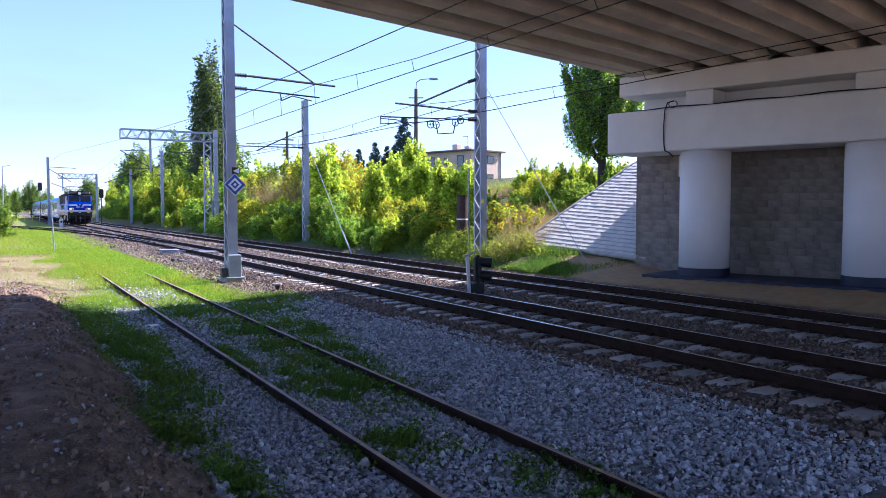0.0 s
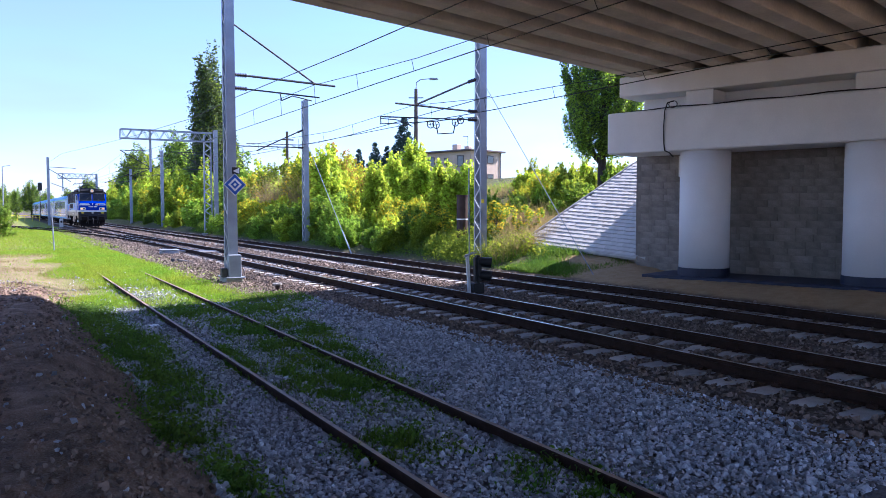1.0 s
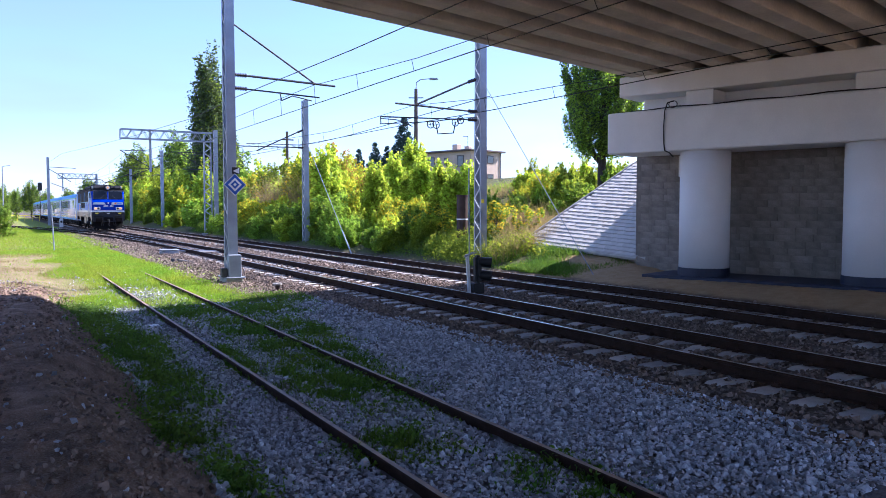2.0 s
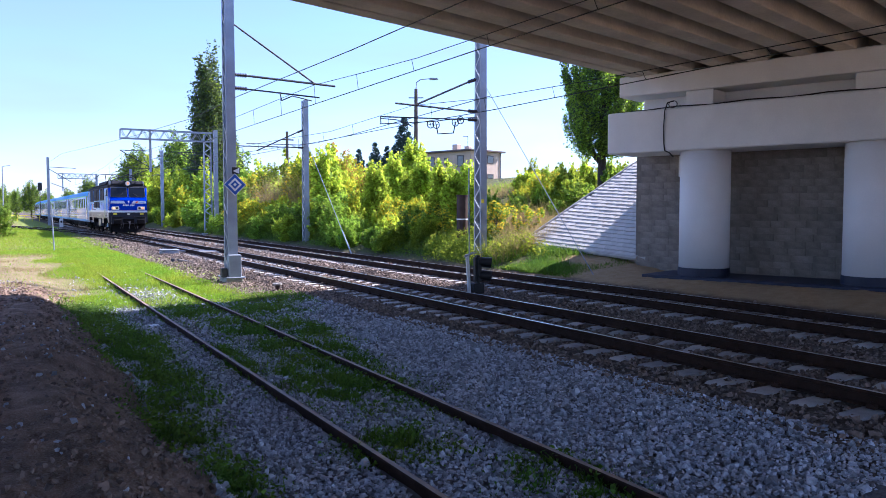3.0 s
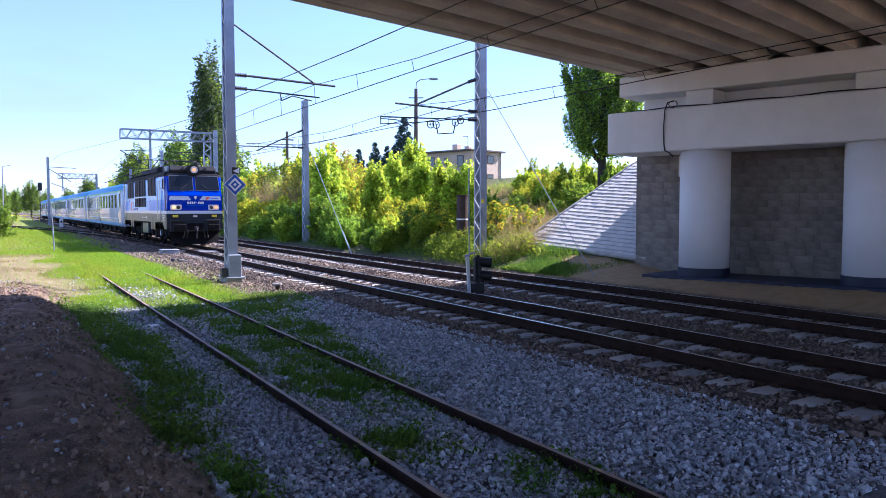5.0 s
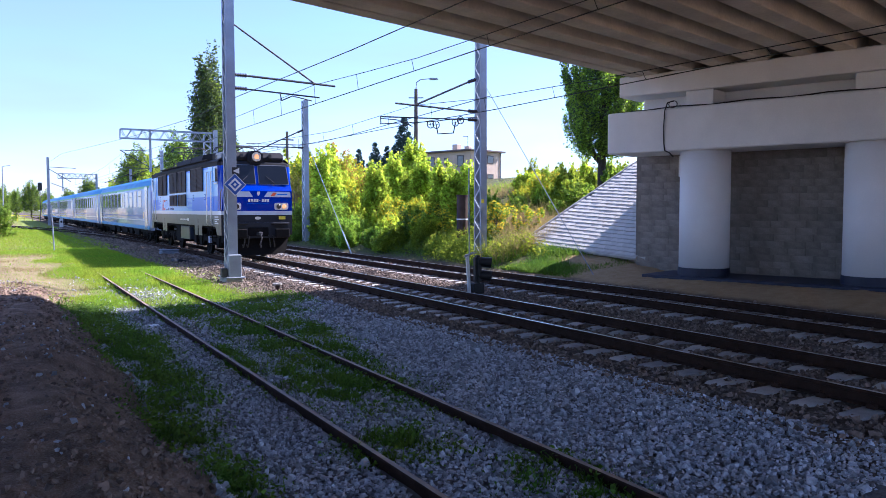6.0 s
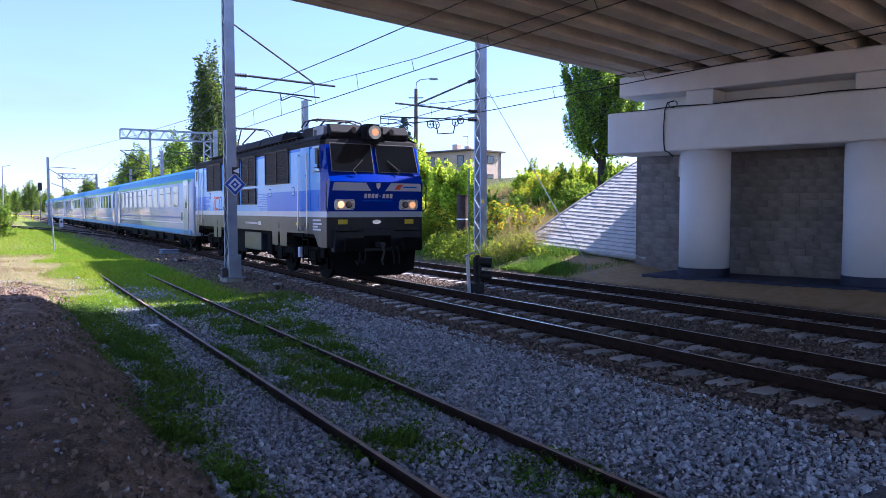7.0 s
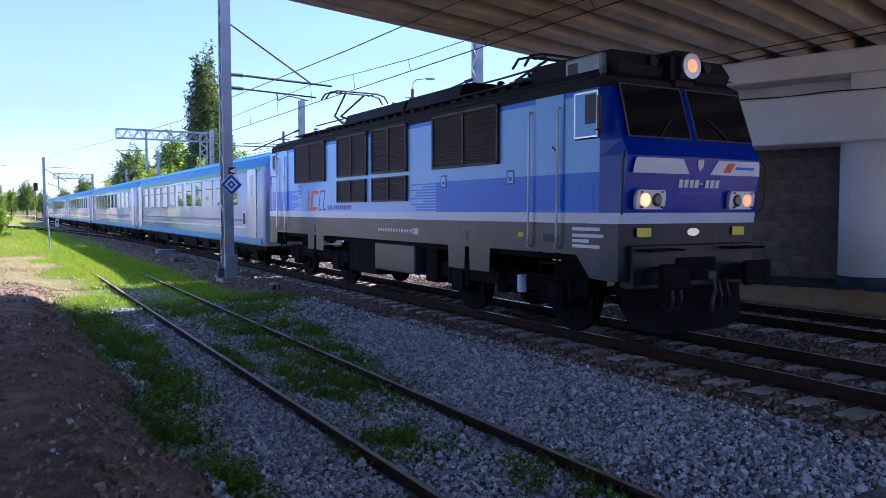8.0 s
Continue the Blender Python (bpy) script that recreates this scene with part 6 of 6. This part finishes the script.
def make_weeds():
    """Tall grass and goldenrod in front of the embankment."""
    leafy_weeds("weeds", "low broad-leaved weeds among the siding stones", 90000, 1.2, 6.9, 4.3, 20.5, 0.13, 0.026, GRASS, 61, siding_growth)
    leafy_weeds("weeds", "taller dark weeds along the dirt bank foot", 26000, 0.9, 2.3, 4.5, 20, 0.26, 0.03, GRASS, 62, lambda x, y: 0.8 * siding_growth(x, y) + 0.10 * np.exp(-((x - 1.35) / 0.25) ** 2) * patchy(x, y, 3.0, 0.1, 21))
    leafy_weeds("weeds", "sunlit yellow-green herbs beside the far track", 42000, 15.5, 18.6, 21.6, 31, 0.75, 0.040, LEAF_LIME, 63, lambda x, y: 0.9 * patchy(x, y, 1.6, -0.35, 22) * np.clip((x - 15.4) / 0.9, 0, 1) * np.clip((y - 21.4) / 1.2, 0, 1) * ((x < 17.9 - 0.25 * (25 - y)) | (y > 25)))
    leafy_weeds("weeds", "dark green herbs at the foot of the bushes", 40000, 15.6, 17.2, 29, 75, 0.6, 0.05, LEAF, 64, lambda x, y: 0.9 * patchy(x, y, 1.0, -0.6, 23) * np.clip((x - 15.6) / 0.8, 0, 1))
    grass("tall_grass", "tall green and straw grass under the mast", 34000, 15.6, 20.5, 22.0, 33, 0.42, GRASS, 51, lambda x, y: 0.8 * patchy(x, y, 0.8, -0.3, 12) * np.clip((x - 15.5) / 0.8, 0, 1) * np.clip((y - 21.0) / 1.5, 0, 1))
    grass("tall_grass", "dry straw-coloured tall grass at the slope foot", 30000, 16.0, 20.5, 23.0, 31, 0.62, GRASS_DRY, 52, lambda x, y: 0.8 * patchy(x, y, 0.8, 0.0, 13))
    grass("tall_grass", "grass along the far edge of the tracks", 12000, 15.6, 17.5, 30, 80, 0.35, GRASS, 53, lambda x, y: 0.9 * patchy(x, y, 0.5, -0.5, 14))
    grass("grass", "lush green grass at the foot of the paved slope", 34000, 15.5, 18.3, 18.6, 25, 0.13, GRASS, 54, lambda x, y: patchy(x, y, 1.0, -1.0, 15) * np.clip((y - 18.6) / 1.5, 0, 1))
    grass("dry_grass", "pale feathery dry grass on the embankment", 9000, 19.6, 21.2, 54, 67, 2.3, GRASS_DRY, 55, lambda x, y: 0.9 + 0 * x)
    grass("tall_grass", "tall straw and green grass on the hill side", 42000, 18.5, 36, 23, 50, 0.55, GRASS_DRY, 56, lambda x, y: 0.9 * patchy(x, y, 0.6, -0.4, 16) * (y > 0.95 * x) * (y < 1.55 * x))
    grass("tall_grass", "tall green weeds on the hill side", 36000, 18.5, 36, 23, 50, 0.5, GRASS_SUNLIT, 57, lambda x, y: 0.9 * patchy(x, y, 0.6, -0.3, 17) * (y > 0.95 * x) * (y < 1.55 * x))
    g = plant("goldenrod", "goldenrod plant with bright yellow bloom", "wild plant", "goldenrod plants", 46, 900, 26, lambda t: 0.14 + 0.22 * t, 1.0, 0.10, 0.05, LEAF, 0.05, 0.01, LEAF_YELLOW, 0.45)
    rng = random.Random(12)
    first = True
    spots = [(rng.uniform(17.2, 19.3), rng.uniform(25.0, 28.5)) for k in range(14)] + [(rng.uniform(17.0, 18.0), rng.uniform(29, 36)) for k in range(8)] + [(rng.uniform(18.2, 19.5), rng.uniform(54, 68)) for k in range(12)] + [(rng.uniform(17, 18.2), rng.uniform(60, 72)) for k in range(6)]
    spots = [p for p in spots if not (p[1] < 29.0 and 0.575 < p[0] / p[1] < 0.645)]
    for x, y in spots:
        k = rng.uniform(0.9, 1.7)
        m = Matrix.LocRotScale((x, y, float(height(x, y)) - 0.05), Euler((0, 0, rng.uniform(0, 6))), (k, k, k))
        if first:
            g.matrix_basis = m
            first = False
        else:
            copy_scaled(g, m)


make_bushes()
make_trees()
make_weeds()

# ---- pieces: sleepers, blocks, pavers ----


def make_main_track(centre, label, y_end, seed):
    t = tagged(empty("main_track"), label, "railway track", kind="structure")
    for s in (-0.7525, 0.7525):
        rail_along([(centre + s, y) for y in (-16, 20, 60, 120, 260)], t, 0.0, RAIL_TOP)
    bm = B()
    outline = [(-1.3, -0.40), (1.3, -0.40), (1.3, -0.21), (1.24, -0.185), (0.5, -0.172), (0.3, -0.215), (-0.3, -0.215), (-0.5, -0.172), (-1.24, -0.185), (-1.3, -0.21)]
    prism(bm, outline, lambda u, v, w: Vector((u, -0.13 + w, v)), 0.26)
    me = bpy.data.meshes.new("sleeper")
    bm.to_mesh(me)
    bm.free()
    me.materials.append(SLEEPER)
    cb = B()
    for s in (-0.7525, 0.7525):
        for d in (-0.105, 0.105):
            box(cb, s + d - 0.035, s + d + 0.035, -0.05, 0.05, -0.172, -0.125)
            rod(cb, (s + d, 0, -0.125), (s + d, 0, -0.095), 0.018, seg=6)
    clip = bpy.data.meshes.new("rail_fastening")
    cb.to_mesh(clip)
    cb.free()
    clip.materials.append(RAIL_SIDE)
    r = random.Random(seed)
    k0 = 0 if centre < 10 else 8
    for k in range(k0, k0 + 240):
        y = 0.6 * k
        ob = new("sleeper", me)
        ob.matrix_basis = pose(centre + r.uniform(-0.02, 0.02), y + r.uniform(-0.015, 0.015), r.uniform(-0.012, 0.0), 0, 0, r.uniform(-0.4, 0.4))
        ob.parent = t
        if 2 < y < 62:
            oc = new("rail_fastening", clip)
            oc.matrix_basis = pose(centre, y, 0)
            oc.parent = t


make_main_track(M1, "near main track with concrete sleepers and polished rails", 140, 3)
make_main_track(M2, "far main track with concrete sleepers beside the bushes", 140, 4)
make_block_wall()


def make_slope_paving():
    s = tagged(empty("slope_paving"), "pale concrete pavers on the slope beside the abutment", "slope paving", kind="structure")
    A, foot, top = Vector((17.39, 23.83, 0.75)), PIER @ Vector((1.30, 2.9, 0.42)), Vector((22.3, 23.0, 3.87))
    f = (A - foot).normalized()
    up = (top - foot) - f * (top - foot).dot(f)
    rise = up.length
    up.normalize()
    nrm = f.cross(up)
    if nrm.x > 0:
        nrm = -nrm
    run = (A - foot).length
    f_top = (top - foot).dot(f)
    # bed under the pavers, carried on behind the wall
    pts = [A + f * 0.25, foot - f * 0.2, foot + up * rise * 1.15 - f * 3.0, top + up * 0.5]
    bm = B()
    a = [bm.verts.new(p - nrm * 0.03) for p in pts]
    b = [bm.verts.new(p - nrm * 1.2) for p in pts]
    bm.faces.new(a)
    bm.faces.new(b[::-1])
    for i in range(4):
        bm.faces.new((a[i], a[(i + 1) % 4], b[(i + 1) % 4], b[i]))
    bmesh.ops.recalc_face_normals(bm, faces=bm.faces[:])
    part("bed", bm, MORTAR, s)
    me_bm = box(B(), 0.003, 0.247, 0.003, 0.217, -0.05, 0.03)
    for v in me_bm.verts:
        if v.co.z > 0:
            v.co.x += 0.008 if v.co.x < 0.12 else -0.008
            v.co.y += 0.008 if v.co.y < 0.1 else -0.008
            v.co.z += 0.016 if v.co.y < 0.1 else -0.006
    me = bpy.data.meshes.new("paver")
    me_bm.to_mesh(me)
    me_bm.free()
    me.materials.append(PAVER)
    basis = Matrix((( f.x, up.x, nrm.x, 0), (f.y, up.y, nrm.y, 0), (f.z, up.z, nrm.z, 0), (0, 0, 0, 1)))
    r = random.Random(6)
    v = 0.0
    row = made = 0
    rest_v, rest_f = [], []
    while v < rise:
        edge = run + (f_top - run) * v / rise
        u = -0.4 - (row % 2) * 0.125
        while u < edge - 0.15:
            place = Matrix.Translation(foot + f * u + up * v) @ basis @ pose(0, 0, r.uniform(-0.006, 0.006), r.uniform(-1, 1), r.uniform(-1, 1), 0)
            if made < 300:
                ob = new("paver", me)
                ob.matrix_basis = place
                ob.parent = s
                made += 1
            else:
                o = len(rest_v)
                rest_v += [tuple(place @ q.co) for q in me.vertices]
                rest_f += [tuple(o + q for q in p.vertices) for p in me.polygons]
            u += 0.25
        v += 0.22
        row += 1
    joined("upper_pavers", rest_v, rest_f, PAVER, s, "stuff")
    kerb = B()
    rod(kerb, A + f * 0.2, foot - f * 0.1, 0.09, seg=8)
    part("kerb", kerb, SLEEPER, s)
    edge = B()
    rod(edge, A + f * 0.1, top, 0.07, seg=8)
    part("kerb", edge, SLEEPER, s)


make_slope_paving()


# ---- movement ----
def front_at(t):
    """Place of the locomotive's front along the track; it brakes gently."""
    return FRONT[0] + FRONT[1] * t + FRONT[2] * t * t + FRONT[3] * t ** 3


def motions():
    times = [k * 0.25 for k in range(33)]
    walk(loco, [(t, pose(M1 + 0.03, front_at(t), 0)) for t in times])
    for i, c in enumerate(coaches):
        walk(c, [(t, pose(M1, front_at(t) + 16.75 + 26.4 * i, 0)) for t in times])
    # wheels roll with the way that the train has gone
    for ws in loco_wheels:
        y = ws.location.y
        walk(ws, [(k / 15, pose(0, y, 0.62, math.degrees((front_at(0) - front_at(k / 15)) / 0.62))) for k in range(121)])
    for c in coaches:
        for ws in [o for o in c.children if o.name.startswith("wheelset")]:
            y = ws.location.y
            walk(ws, [(k / 30, pose(0, y, 0.46, math.degrees((front_at(0) - front_at(k / 30)) / 0.46))) for k in range(241)])


motions()
